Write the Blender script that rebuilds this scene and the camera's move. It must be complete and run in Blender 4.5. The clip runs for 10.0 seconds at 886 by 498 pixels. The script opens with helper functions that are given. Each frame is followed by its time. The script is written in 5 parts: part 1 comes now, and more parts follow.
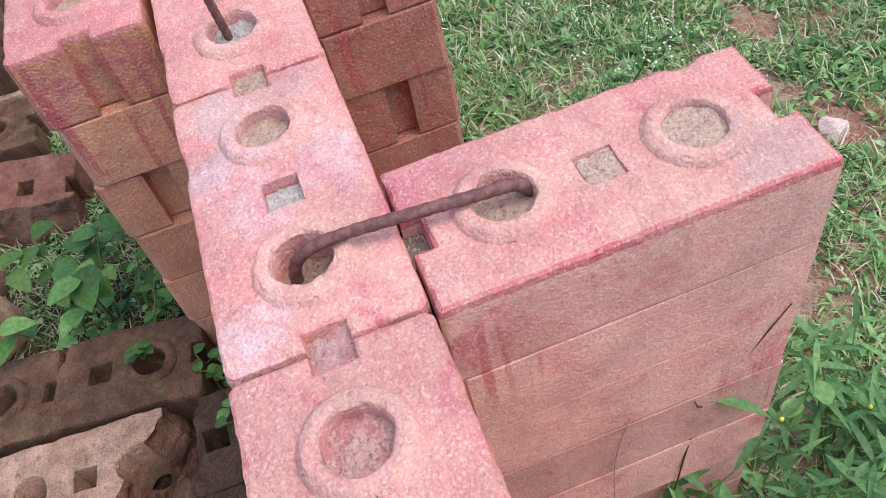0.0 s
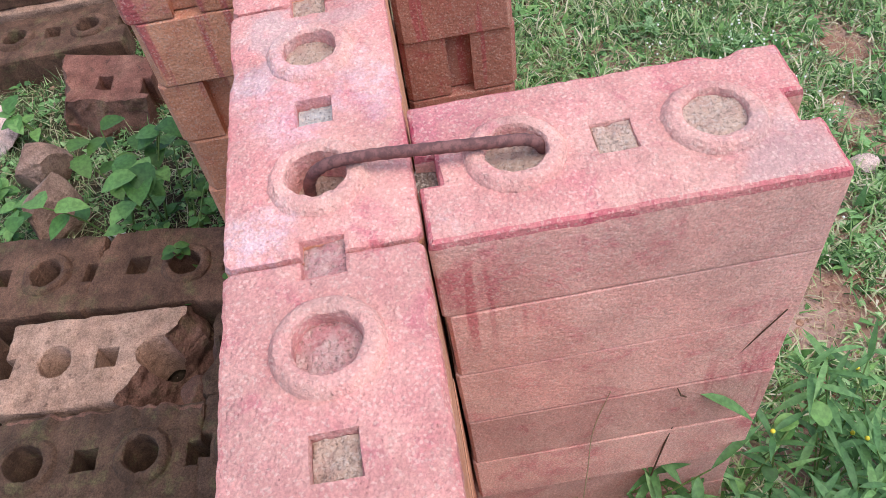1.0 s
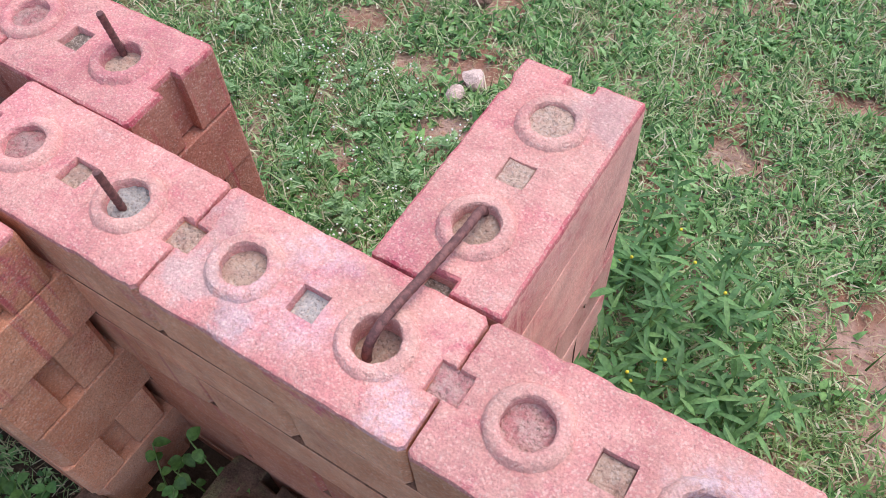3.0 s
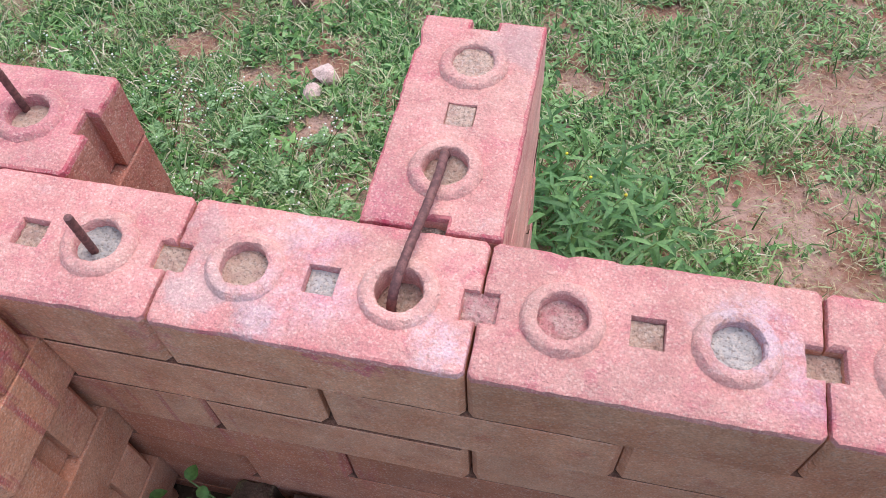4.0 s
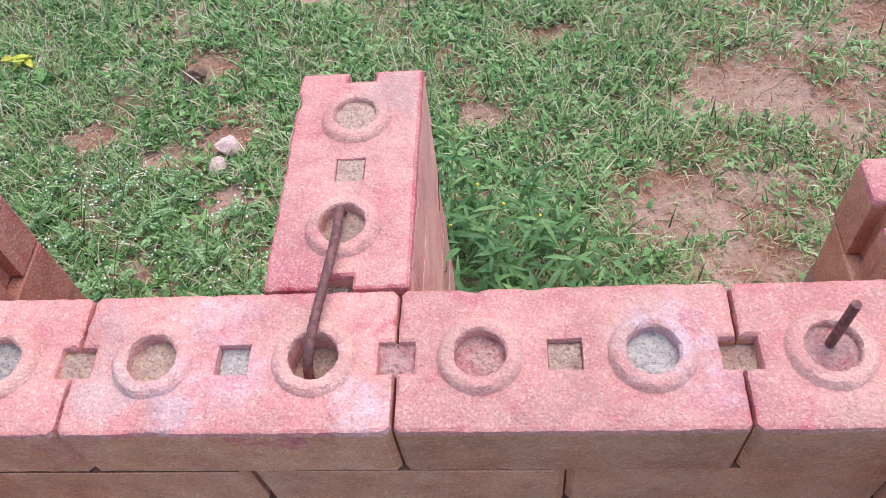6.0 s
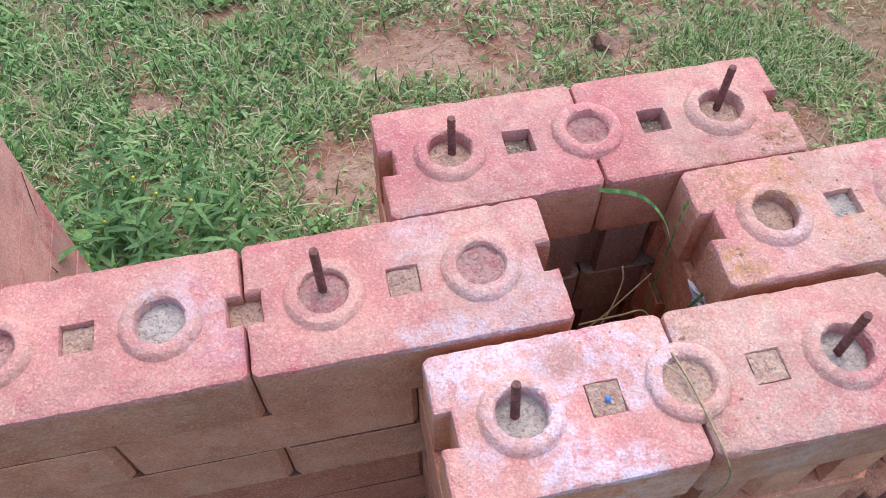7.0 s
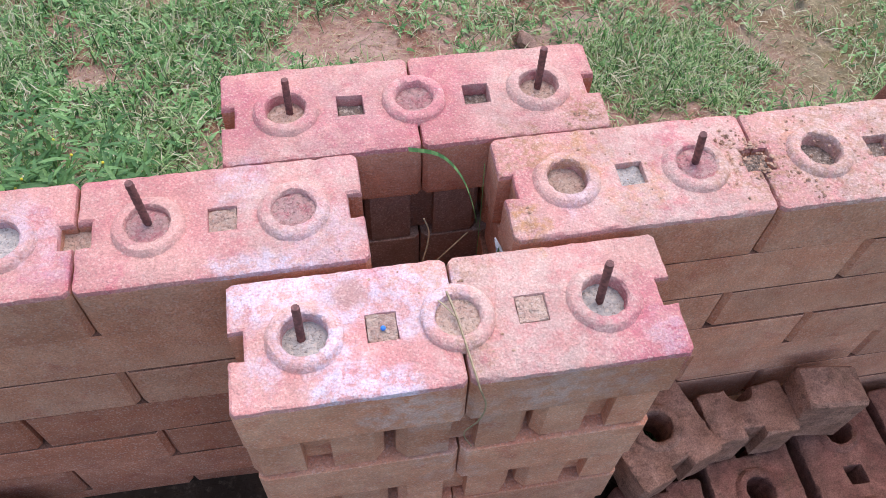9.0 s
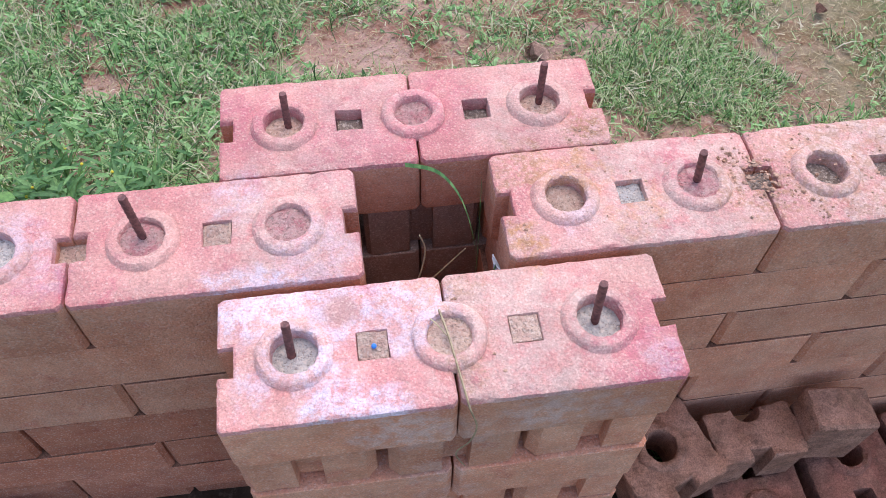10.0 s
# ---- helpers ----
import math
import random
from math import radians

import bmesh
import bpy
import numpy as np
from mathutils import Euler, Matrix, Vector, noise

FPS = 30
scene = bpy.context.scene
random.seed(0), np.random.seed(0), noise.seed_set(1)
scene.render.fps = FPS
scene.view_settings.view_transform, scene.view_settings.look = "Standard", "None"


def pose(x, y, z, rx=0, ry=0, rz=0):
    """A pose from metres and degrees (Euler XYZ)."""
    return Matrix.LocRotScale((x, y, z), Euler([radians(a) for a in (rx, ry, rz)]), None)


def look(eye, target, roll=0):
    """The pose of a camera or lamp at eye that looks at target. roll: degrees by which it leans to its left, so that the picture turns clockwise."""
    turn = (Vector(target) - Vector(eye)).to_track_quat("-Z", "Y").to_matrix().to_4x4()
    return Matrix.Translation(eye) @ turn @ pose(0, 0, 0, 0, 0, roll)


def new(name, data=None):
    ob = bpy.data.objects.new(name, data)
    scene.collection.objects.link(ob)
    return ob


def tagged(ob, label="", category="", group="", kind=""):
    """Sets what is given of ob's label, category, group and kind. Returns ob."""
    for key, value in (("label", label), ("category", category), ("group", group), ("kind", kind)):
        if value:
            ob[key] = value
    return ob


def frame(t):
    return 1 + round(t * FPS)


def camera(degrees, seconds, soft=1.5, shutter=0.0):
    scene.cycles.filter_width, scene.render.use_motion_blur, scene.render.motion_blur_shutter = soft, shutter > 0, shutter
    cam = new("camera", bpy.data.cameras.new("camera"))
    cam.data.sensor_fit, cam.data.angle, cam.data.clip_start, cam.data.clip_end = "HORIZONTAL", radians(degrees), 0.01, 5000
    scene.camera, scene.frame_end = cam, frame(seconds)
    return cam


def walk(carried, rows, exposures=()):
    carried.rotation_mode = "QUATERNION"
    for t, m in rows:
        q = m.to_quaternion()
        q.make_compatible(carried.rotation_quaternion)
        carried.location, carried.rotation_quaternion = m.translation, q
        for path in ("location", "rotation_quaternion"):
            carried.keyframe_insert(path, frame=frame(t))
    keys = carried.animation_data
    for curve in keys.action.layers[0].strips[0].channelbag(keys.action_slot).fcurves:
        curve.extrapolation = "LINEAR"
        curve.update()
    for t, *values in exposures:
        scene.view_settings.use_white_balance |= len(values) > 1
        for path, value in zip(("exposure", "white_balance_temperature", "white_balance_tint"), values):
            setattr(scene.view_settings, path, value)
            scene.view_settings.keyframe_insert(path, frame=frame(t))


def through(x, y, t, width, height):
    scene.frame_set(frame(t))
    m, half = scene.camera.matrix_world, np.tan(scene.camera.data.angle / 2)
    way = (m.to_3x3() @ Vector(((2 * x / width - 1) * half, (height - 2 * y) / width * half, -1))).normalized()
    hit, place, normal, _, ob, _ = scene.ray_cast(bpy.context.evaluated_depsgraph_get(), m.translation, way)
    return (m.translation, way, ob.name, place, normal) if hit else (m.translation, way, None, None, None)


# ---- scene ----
cam = camera(56.4, 10.0, soft=0.7)
PATH = [
    (0, (0.318, 0.117, 0.944), (-0.941, 0.284, -0.601), -14.9),
    (0.5, (0.337, 0.124, 0.962), (-0.979, 0.157, -0.544), -13.7),
    (1, (0.365, 0.154, 0.943), (-0.882, 0.152, -0.62), -10.3),
    (1.5, (0.369, 0.16, 0.943), (-0.865, 0.161, -0.632), -7.5),
    (2, (0.36, 0.124, 0.983), (-0.801, 0.34, -0.632), -4.4),
    (2.2, (0.343, 0.074, 1.026), (-0.763, 0.414, -0.605), -4.9),
    (2.5, (0.306, -0.047, 1.083), (-0.667, 0.548, -0.56), -3.7),
    (2.8, (0.221, -0.113, 1.128), (-0.521, 0.669, -0.556), -2.7),
    (3, (0.178, -0.162, 1.14), (-0.486, 0.733, -0.521), -5.1),
    (3.2, (0.131, -0.209, 1.15), (-0.394, 0.763, -0.516), -4.3),
    (4.3, (0.072, -0.29, 1.157), (-0.218, 0.778, -0.508), -5.1),
    (4.5, (0.072, -0.286, 1.159), (-0.22, 0.791, -0.501), -5.8),
    (5, (0.08, -0.286, 1.146), (-0.211, 0.816, -0.497), -7.8),
    (5.2, (0.083, -0.281, 1.144), (-0.206, 0.826, -0.496), -8.1),
    (6.3, (0.157, -0.273, 1.157), (0.086, 0.884, -0.472), -7.8),
    (6.5, (0.223, -0.279, 1.157), (0.25, 0.858, -0.488), -6.1),
    (6.7, (0.306, -0.294, 1.158), (0.422, 0.818, -0.5), -4.2),
    (7, (0.403, -0.329, 1.172), (0.63, 0.739, -0.504), 0.2),
    (7.5, (0.481, -0.397, 1.191), (0.742, 0.658, -0.489), 3.1),
    (8, (0.515, -0.432, 1.191), (0.751, 0.647, -0.476), 2.5),
    (8.5, (0.541, -0.449, 1.207), (0.78, 0.632, -0.459), 3.2),
    (9, (0.572, -0.465, 1.217), (0.81, 0.619, -0.448), 3.5),
    (9.5, (0.591, -0.457, 1.216), (0.825, 0.628, -0.447), 3.5),
    (10, (0.602, -0.456, 1.216), (0.79, 0.65, -0.44), 1.9),
]
walk(cam, [(t, look(eye, target, roll)) for t, eye, target, roll in PATH],
     exposures=[(0.0, 0.62, 6600, 10), (3.0, 0.62, 6600, 13), (5.0, 0.65, 6600, 13), (6.5, 0.68, 6550, 15), (7.0, 0.56, 6700, 15), (8.0, 0.60, 6650, 15), (8.8, 0.63, 6500, 15), (10.0, 0.66, 6350, 15)])

# ---- world, sun, exposure ----
world = bpy.data.worlds.new("world")
scene.world = world
world.use_nodes = True
wn = world.node_tree.nodes
sky = wn.new("ShaderNodeTexSky")
sky.sky_type, sky.sun_disc = "NISHITA", False
sky.sun_elevation, sky.sun_rotation = radians(68), radians(30)
sky.air_density, sky.dust_density, sky.ozone_density = 1.0, 1.8, 1.0
world.node_tree.links.new(sky.outputs[0], wn["Background"].inputs[0])
wn["Background"].inputs[1].default_value = 0.225
sun = new("sun", bpy.data.lights.new("sun", "SUN"))
sun.data.energy, sun.data.angle, sun.data.color = 1.35, radians(60), (1.0, 0.97, 0.95)
sun.matrix_world = look((0.6, 1.0, 3.0), (0, 0, 0))


# ---- materials ----
class Nodes:
    """A short way to write a node material."""

    def __init__(self, name):
        self.mat = bpy.data.materials.new(name)
        self.mat.use_nodes = True
        self.tree = self.mat.node_tree
        self.bsdf = self.tree.nodes["Principled BSDF"]
        self.pos = self.make("ShaderNodeNewGeometry")
        self.obj = self.make("ShaderNodeObjectInfo")

    def make(self, kind, **props):
        n = self.tree.nodes.new(kind)
        for k, v in props.items():
            setattr(n, k, v)
        return n

    def put(self, socket, v):
        if isinstance(v, bpy.types.NodeSocket):
            self.tree.links.new(v, socket)
        elif isinstance(v, tuple) and len(v) == 3 and socket.type == "RGBA":
            socket.default_value = (*v, 1)
        else:
            socket.default_value = v

    def noise(self, scale, detail=3.0, rough=0.55, vec=None, distort=0.0):
        n = self.make("ShaderNodeTexNoise")
        self.put(n.inputs["Vector"], vec or self.pos.outputs["Position"])
        for k, v in (("Scale", scale), ("Detail", detail), ("Roughness", rough), ("Distortion", distort)):
            n.inputs[k].default_value = v
        return n.outputs["Fac"]

    def cells(self, scale, feature="F1", out="Distance", vec=None):
        n = self.make("ShaderNodeTexVoronoi", feature=feature)
        self.put(n.inputs["Vector"], vec or self.pos.outputs["Position"])
        n.inputs["Scale"].default_value = scale
        return n.outputs[out]

    def ramp(self, fac, lo, hi, a=0.0, b=1.0):
        n = self.make("ShaderNodeMapRange", interpolation_type="SMOOTHSTEP")
        for k, v in enumerate((fac, lo, hi, a, b)):
            self.put(n.inputs[k], v)
        return n.outputs[0]

    def math(self, op, a, b=0.0):
        n = self.make("ShaderNodeMath", operation=op)
        self.put(n.inputs[0], a)
        self.put(n.inputs[1], b)
        return n.outputs[0]

    def mix(self, fac, a, b, blend="MIX"):
        n = self.make("ShaderNodeMix", data_type="RGBA", blend_type=blend)
        self.put(n.inputs[0], fac)
        self.put(n.inputs[6], a)
        self.put(n.inputs[7], b)
        return n.outputs[2]

    def gray(self, v):
        n = self.make("ShaderNodeCombineColor")
        for k in range(3):
            self.put(n.inputs[k], v)
        return n.outputs[0]

    def bump(self, height, strength, distance, normal=None):
        n = self.make("ShaderNodeBump")
        n.inputs["Strength"].default_value, n.inputs["Distance"].default_value = strength, distance
        self.put(n.inputs["Height"], height)
        if normal:
            self.put(n.inputs["Normal"], normal)
        return n.outputs[0]

    def spots(self, places, ragged=0.11):
        """A mask of ragged stains round places in the world: (x, y, z, radius, strength)."""
        total = None
        wob = self.math("MULTIPLY", self.math("SUBTRACT", self.noise(38, 4, 0.65), 0.5), ragged)
        for x, y, z, r, s in places:
            d = self.make("ShaderNodeVectorMath", operation="DISTANCE")
            self.put(d.inputs[0], self.pos.outputs["Position"])
            d.inputs[1].default_value = (x, y, z)
            m = self.ramp(self.math("ADD", d.outputs["Value"], wob), r * 0.35, r, s, 0.0)
            total = m if total is None else self.math("MAXIMUM", total, m)
        return total

    def done(self, color, rough=0.9, normal=None, spec=0.25):
        self.put(self.bsdf.inputs["Base Color"], color)
        self.put(self.bsdf.inputs["Roughness"], rough)
        self.bsdf.inputs["Specular IOR Level"].default_value = spec
        if normal:
            self.put(self.bsdf.inputs["Normal"], normal)
        return self.mat


WHITE_BLOOM = [(0.475, -0.022, 0.5, 0.060, 1.0), (0.515, -0.016, 0.5, 0.050, 1.0), (0.573, -0.039, 0.5, 0.050, 1.0), (0.645, -0.050, 0.5, 0.060, 0.9), (0.545, -0.098, 0.5, 0.045, 0.95), (0.553, -0.074, 0.5, 0.035, 0.9),
               (0.562, -0.140, 0.5, 0.050, 1.0), (0.600, -0.155, 0.5, 0.045, 1.0), (0.52, -0.082, 0.508, 0.050, 0.6), (0.486, -0.114, 0.5, 0.030, 0.6), (0.665, -0.082, 0.50, 0.028, 0.7), (0.62, -0.02, 0.5, 0.04, 0.6),
               (0.235, 0.085, 0.51, 0.06, 0.55), (0.27, 0.05, 0.5, 0.05, 0.35), (0.55, 0.03, 0.5, 0.07, 0.4), (0.47, 0.115, 0.5, 0.04, 0.5),
               (-0.17, 0.115, 0.5, 0.05, 0.35), (-0.19, 0.035, 0.5, 0.05, 0.25), (-0.025, 0.02, 0.5, 0.04, 0.45), (-0.14, 0.055, 0.5, 0.045, 0.3),
               (0.62, -0.155, 0.45, 0.07, 0.5), (0.75, -0.155, 0.45, 0.06, 0.45), (0.88, -0.13, 0.5, 0.03, 0.4), (0.83, 0.05, 0.5, 0.04, 0.4)]
FRONT_BLOOM = [(0.62, -0.15, 0.455, 0.07, 0.8), (0.68, -0.15, 0.42, 0.06, 0.6), (0.76, -0.15, 0.455, 0.06, 0.8), (0.83, -0.15, 0.46, 0.05, 0.6), (0.655, -0.15, 0.33, 0.05, 0.5), (0.67, -0.15, 0.25, 0.05, 0.4)]
SPUR_STAIN = [(0.0, 0.17, 0.45, 0.05, 0.8), (0.0, 0.25, 0.46, 0.03, 0.6), (0.0, 0.43, 0.25, 0.05, 0.8), (0.0, 0.44, 0.13, 0.05, 0.7), (0.0, 0.24, 0.10, 0.06, 0.6), (0.0, 0.40, 0.33, 0.03, 0.6),
              (-0.30, 0.0, 0.47, 0.04, 0.5), (-0.085, 0.0, 0.489, 0.022, 1.0), (-0.105, 0.0, 0.485, 0.024, 1.0), (-0.125, 0.0, 0.489, 0.020, 1.0), (-0.45, 0.0, 0.30, 0.06, 0.3), (-0.45, -0.05, 0.46, 0.04, 0.8), (-0.45, -0.12, 0.45, 0.05, 0.8), (-0.50, -0.15, 0.47, 0.05, 0.7), (-0.62, -0.15, 0.45, 0.06, 0.6)]
DRIPS = [(-0.47, -0.09, 0.42, 0.16, 0.8), (-0.60, -0.15, 0.42, 0.12, 0.7), (-0.45, 0.22, 0.36, 0.18, 0.7), (-0.60, 0.29, 0.36, 0.18, 0.7), (0.0, 0.16, 0.42, 0.08, 0.7), (0.0, 0.43, 0.20, 0.10, 0.6),
         (-0.35, 0.0, 0.25, 0.12, 0.5), (-0.20, 0.0, 0.18, 0.12, 0.5), (0.9, -0.15, 0.47, 0.05, 0.6), (0.45, 0.15, 0.46, 0.06, 0.6)]
GREY_DAMP = [(-0.26, 0.045, 0.5, 0.045, 0.6), (-0.205, 0.02, 0.5, 0.03, 0.6), (-0.02, 0.40, 0.5, 0.05, 0.5), (-0.27, 0.10, 0.5, 0.03, 0.4)]
RED_STAIN = [(0.86, -0.12, 0.5, 0.08, 0.75), (0.47, 0.22, 0.5, 0.07, 0.7), (0.60, 0.17, 0.5, 0.09, 0.6), (0.69, 0.225, 0.5, 0.08, 0.6),
             (0.96, 0.09, 0.51, 0.05, 0.7), (-0.13, 0.17, 0.5, 0.07, 0.55), (-0.60, 0.08, 0.5, 0.12, 0.5), (-0.52, 0.24, 0.5, 0.13, 0.55),
             (-0.50, -0.08, 0.5, 0.10, 0.45), (-0.70, 0.22, 0.5, 0.12, 0.5), (0.28, 0.03, 0.5, 0.03, 0.5), (0.57, 0.225, 0.51, 0.05, 0.5)]
DUST = [(0.74, -0.08, 0.5, 0.16, 0.7), (0.95, 0.07, 0.5, 0.17, 0.7), (0.53, 0.09, 0.5, 0.13, 0.6), (1.2, 0.07, 0.5, 0.2, 0.8), (0.62, 0.23, 0.5, 0.10, 0.4), (0.80, 0.21, 0.5, 0.10, 0.5), (1.5, 0.07, 0.5, 0.25, 0.8)]
RUST_DUST = [(0.765, 0.018, 0.5, 0.035, 0.9), (0.84, 0.10, 0.5, 0.05, 0.7), (0.90, 0.05, 0.508, 0.05, 0.5), (0.66, -0.03, 0.5, 0.05, 0.4)]
MUD = [(0.79, 0.12, 0.5, 0.05, 0.8), (0.87, 0.165, 0.5, 0.045, 0.9), (1.04, 0.06, 0.5, 0.07, 0.75), (1.14, 0.08, 0.5, 0.14, 0.55), (1.30, 0.08, 0.5, 0.2, 0.6),
       (0.70, -0.03, 0.5, 0.03, 0.5), (0.685, -0.12, 0.5, 0.025, 0.5), (0.755, 0.01, 0.5, 0.02, 0.8)]


def grain_bump(n, amount=1.0):
    fine = n.noise(430, 3, 0.65)
    pits = n.ramp(n.noise(300, 3, 0.6), 0.24, 0.40)
    lumps = n.noise(75, 4, 0.65)
    nor = n.bump(n.noise(280, 3, 0.6), 0.75 * amount, 0.0026)
    nor = n.bump(pits, 0.35 * amount, 0.0012, nor)
    nor = n.bump(fine, 0.4 * amount, 0.0008, nor)
    return n.bump(lumps, 0.55 * amount, 0.004, nor), pits, fine


def brick_material(name, base, second, red, red_amount, stains, rough=1.0):
    n = Nodes(name)
    nor, pits, fine = grain_bump(n, rough)
    c = n.mix(n.ramp(n.noise(11, 6, 0.68), 0.34, 0.66), base, second)
    c = n.mix(n.math("MULTIPLY", n.ramp(n.noise(24, 5, 0.7, distort=0.6), 0.52, 0.72), red_amount), c, red)
    if stains:
        c = n.mix(n.math("MULTIPLY", n.spots(RED_STAIN), n.ramp(n.noise(42, 5, 0.7), 0.30, 0.62, 0.15, 0.9)), c, (0.50, 0.13, 0.17))
        c = n.mix(n.math("MULTIPLY", n.spots(DUST), n.ramp(n.noise(55, 5, 0.7), 0.32, 0.62)), c, (0.58, 0.42, 0.35))
        c = n.mix(n.math("MULTIPLY", n.spots(GREY_DAMP), 0.8), c, (0.42, 0.34, 0.32))
        c = n.mix(n.math("MULTIPLY", n.spots(WHITE_BLOOM, 0.075), n.ramp(n.noise(75, 6, 0.8), 0.38, 0.60, 0.08, 0.90)), c, (0.64, 0.545, 0.605))
        c = n.mix(n.spots([(0.572, -0.039, 0.503, 0.027, 0.95)], 0.012), c, (0.44, 0.25, 0.22))
        c = n.mix(n.math("MULTIPLY", n.spots(RUST_DUST), n.ramp(n.noise(70, 5, 0.7), 0.40, 0.60)), c, (0.52, 0.26, 0.12))
        c = n.mix(n.math("MULTIPLY", n.spots(MUD), n.ramp(n.noise(120, 4, 0.7), 0.42, 0.62)), c, (0.40, 0.215, 0.12))
        bloom = n.ramp(n.noise(22, 6, 0.75), 0.60, 0.74, 0.0, 0.28)
        c = n.mix(bloom, c, (0.72, 0.58, 0.58))
    else:
        c = n.mix(n.math("MULTIPLY", n.spots(FRONT_BLOOM), n.ramp(n.noise(60, 4, 0.7), 0.36, 0.60, 0.0, 0.8)), c, (0.66, 0.47, 0.41))
        c = n.mix(n.math("MULTIPLY", n.spots(SPUR_STAIN), n.ramp(n.noise(50, 4, 0.7), 0.34, 0.66)), c, (0.54, 0.13, 0.15))
        # crimson wash that ran down the faces
        m = n.make("ShaderNodeMapping")
        n.put(m.inputs["Vector"], n.pos.outputs["Position"])
        m.inputs["Scale"].default_value = (75, 75, 4)
        drip = n.ramp(n.noise(1.0, 3, 0.5, m.outputs[0]), 0.54, 0.64)
        c = n.mix(n.math("MULTIPLY", drip, n.spots(DRIPS, 0.06)), c, (0.47, 0.10, 0.11))
    # pale and dark sand grains
    speck = n.cells(520, out="Color")
    sep = n.make("ShaderNodeSeparateColor")
    n.put(sep.inputs[0], speck)
    c = n.mix(n.ramp(sep.outputs[0], 0.78, 0.92, 0.0, 0.30), c, (0.76, 0.56, 0.46))
    c = n.mix(n.ramp(sep.outputs[1], 0.95, 0.99, 0.0, 0.22), c, (0.30, 0.13, 0.11))
    c = n.mix(1.0, c, n.gray(n.ramp(pits, 0.0, 1.0, 0.95 if stains else 0.86, 1.0)), "MULTIPLY")
    c = n.mix(1.0, c, n.gray(n.ramp(fine, 0.30, 0.70, 0.84, 1.13)), "MULTIPLY")
    # broad tone drift
    c = n.mix(1.0, c, n.gray(n.ramp(n.noise(14, 6, 0.72), 0.30, 0.70, 0.84, 1.10)), "MULTIPLY")
    c = n.mix(1.0, c, n.gray(n.ramp(n.obj.outputs["Random"], 0.0, 1.0, 0.93 if stains else 0.82, 1.05)), "MULTIPLY")
    return n.done(c, 0.92, nor, 0.2)


TOP = brick_material("red_washed_brick_top", (0.565, 0.232, 0.210), (0.615, 0.325, 0.268), (0.51, 0.14, 0.165), 0.65, True, 1.15)
EDGE = brick_material("crimson_brick_edge", (0.55, 0.20, 0.185), (0.60, 0.29, 0.245), (0.43, 0.07, 0.10), 0.7, True)
RING = brick_material("pale_raised_collar", (0.575, 0.265, 0.23), (0.63, 0.36, 0.295), (0.54, 0.18, 0.19), 0.6, True, 1.2)
SIDE = brick_material("brown_brick_side", (0.61, 0.252, 0.145), (0.68, 0.338, 0.212), (0.50, 0.15, 0.10), 0.55, False, 1.15)
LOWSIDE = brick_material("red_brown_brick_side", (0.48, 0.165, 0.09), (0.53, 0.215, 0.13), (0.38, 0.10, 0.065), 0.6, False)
# grey brick for the pillar hollows, its tone lowered to carry their shade
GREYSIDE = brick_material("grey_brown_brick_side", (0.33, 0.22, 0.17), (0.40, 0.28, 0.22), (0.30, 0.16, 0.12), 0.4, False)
WASHED = brick_material("crimson_washed_edge", (0.50, 0.11, 0.13), (0.59, 0.24, 0.215), (0.38, 0.035, 0.075), 0.95, False)
SPUR = brick_material("pink_brick_side", (0.69, 0.335, 0.275), (0.72, 0.39, 0.32), (0.61, 0.19, 0.19), 0.7, False, 0.7)
REDSIDE = brick_material("red_stained_brick_side", (0.42, 0.17, 0.12), (0.46, 0.21, 0.15), (0.46, 0.09, 0.09), 0.6, False)


def loose_material(name, base, second, moss):
    n = Nodes(name)
    nor, pits, fine = grain_bump(n, 1.4)
    c = n.mix(n.ramp(n.noise(17, 5, 0.65), 0.35, 0.65), base, second)
    c = n.mix(n.ramp(n.noise(26, 5, 0.7), 0.50, 0.72, 0.0, moss), c, (0.13, 0.125, 0.055))
    c = n.mix(n.ramp(n.noise(70, 3, 0.6), 0.58, 0.7, 0.0, 0.5), c, (0.09, 0.05, 0.035))
    c = n.mix(1.0, c, n.gray(n.ramp(pits, 0.0, 1.0, 0.55, 1.0)), "MULTIPLY")
    c = n.mix(1.0, c, n.gray(n.ramp(fine, 0.30, 0.70, 0.70, 1.22)), "MULTIPLY")
    c = n.mix(1.0, c, n.gray(n.ramp(n.noise(28, 6, 0.75), 0.32, 0.68, 0.68, 1.30)), "MULTIPLY")
    return n.done(c, 0.93, nor, 0.2)


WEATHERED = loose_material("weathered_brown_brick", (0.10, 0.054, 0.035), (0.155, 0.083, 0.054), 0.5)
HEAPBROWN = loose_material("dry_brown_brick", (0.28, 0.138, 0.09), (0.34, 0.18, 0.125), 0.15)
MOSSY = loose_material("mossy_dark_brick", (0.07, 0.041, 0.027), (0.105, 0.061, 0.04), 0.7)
CLEAN = loose_material("clean_tan_brick", (0.36, 0.215, 0.15), (0.42, 0.265, 0.19), 0.15)
RUSTRED = loose_material("rust_red_brick", (0.21, 0.085, 0.06), (0.25, 0.115, 0.08), 0.2)
BROKEN = loose_material("broken_brick_core", (0.14, 0.07, 0.05), (0.20, 0.105, 0.075), 0.4)
# dark brown for groove faces: the shade of the open joints, put into the colour
JOINT = loose_material("dark_joint_shade", (0.22, 0.105, 0.066), (0.28, 0.14, 0.09), 0.1)
CRUMB = loose_material("dry_mud_crumb", (0.36, 0.20, 0.13), (0.46, 0.29, 0.20), 0.0)
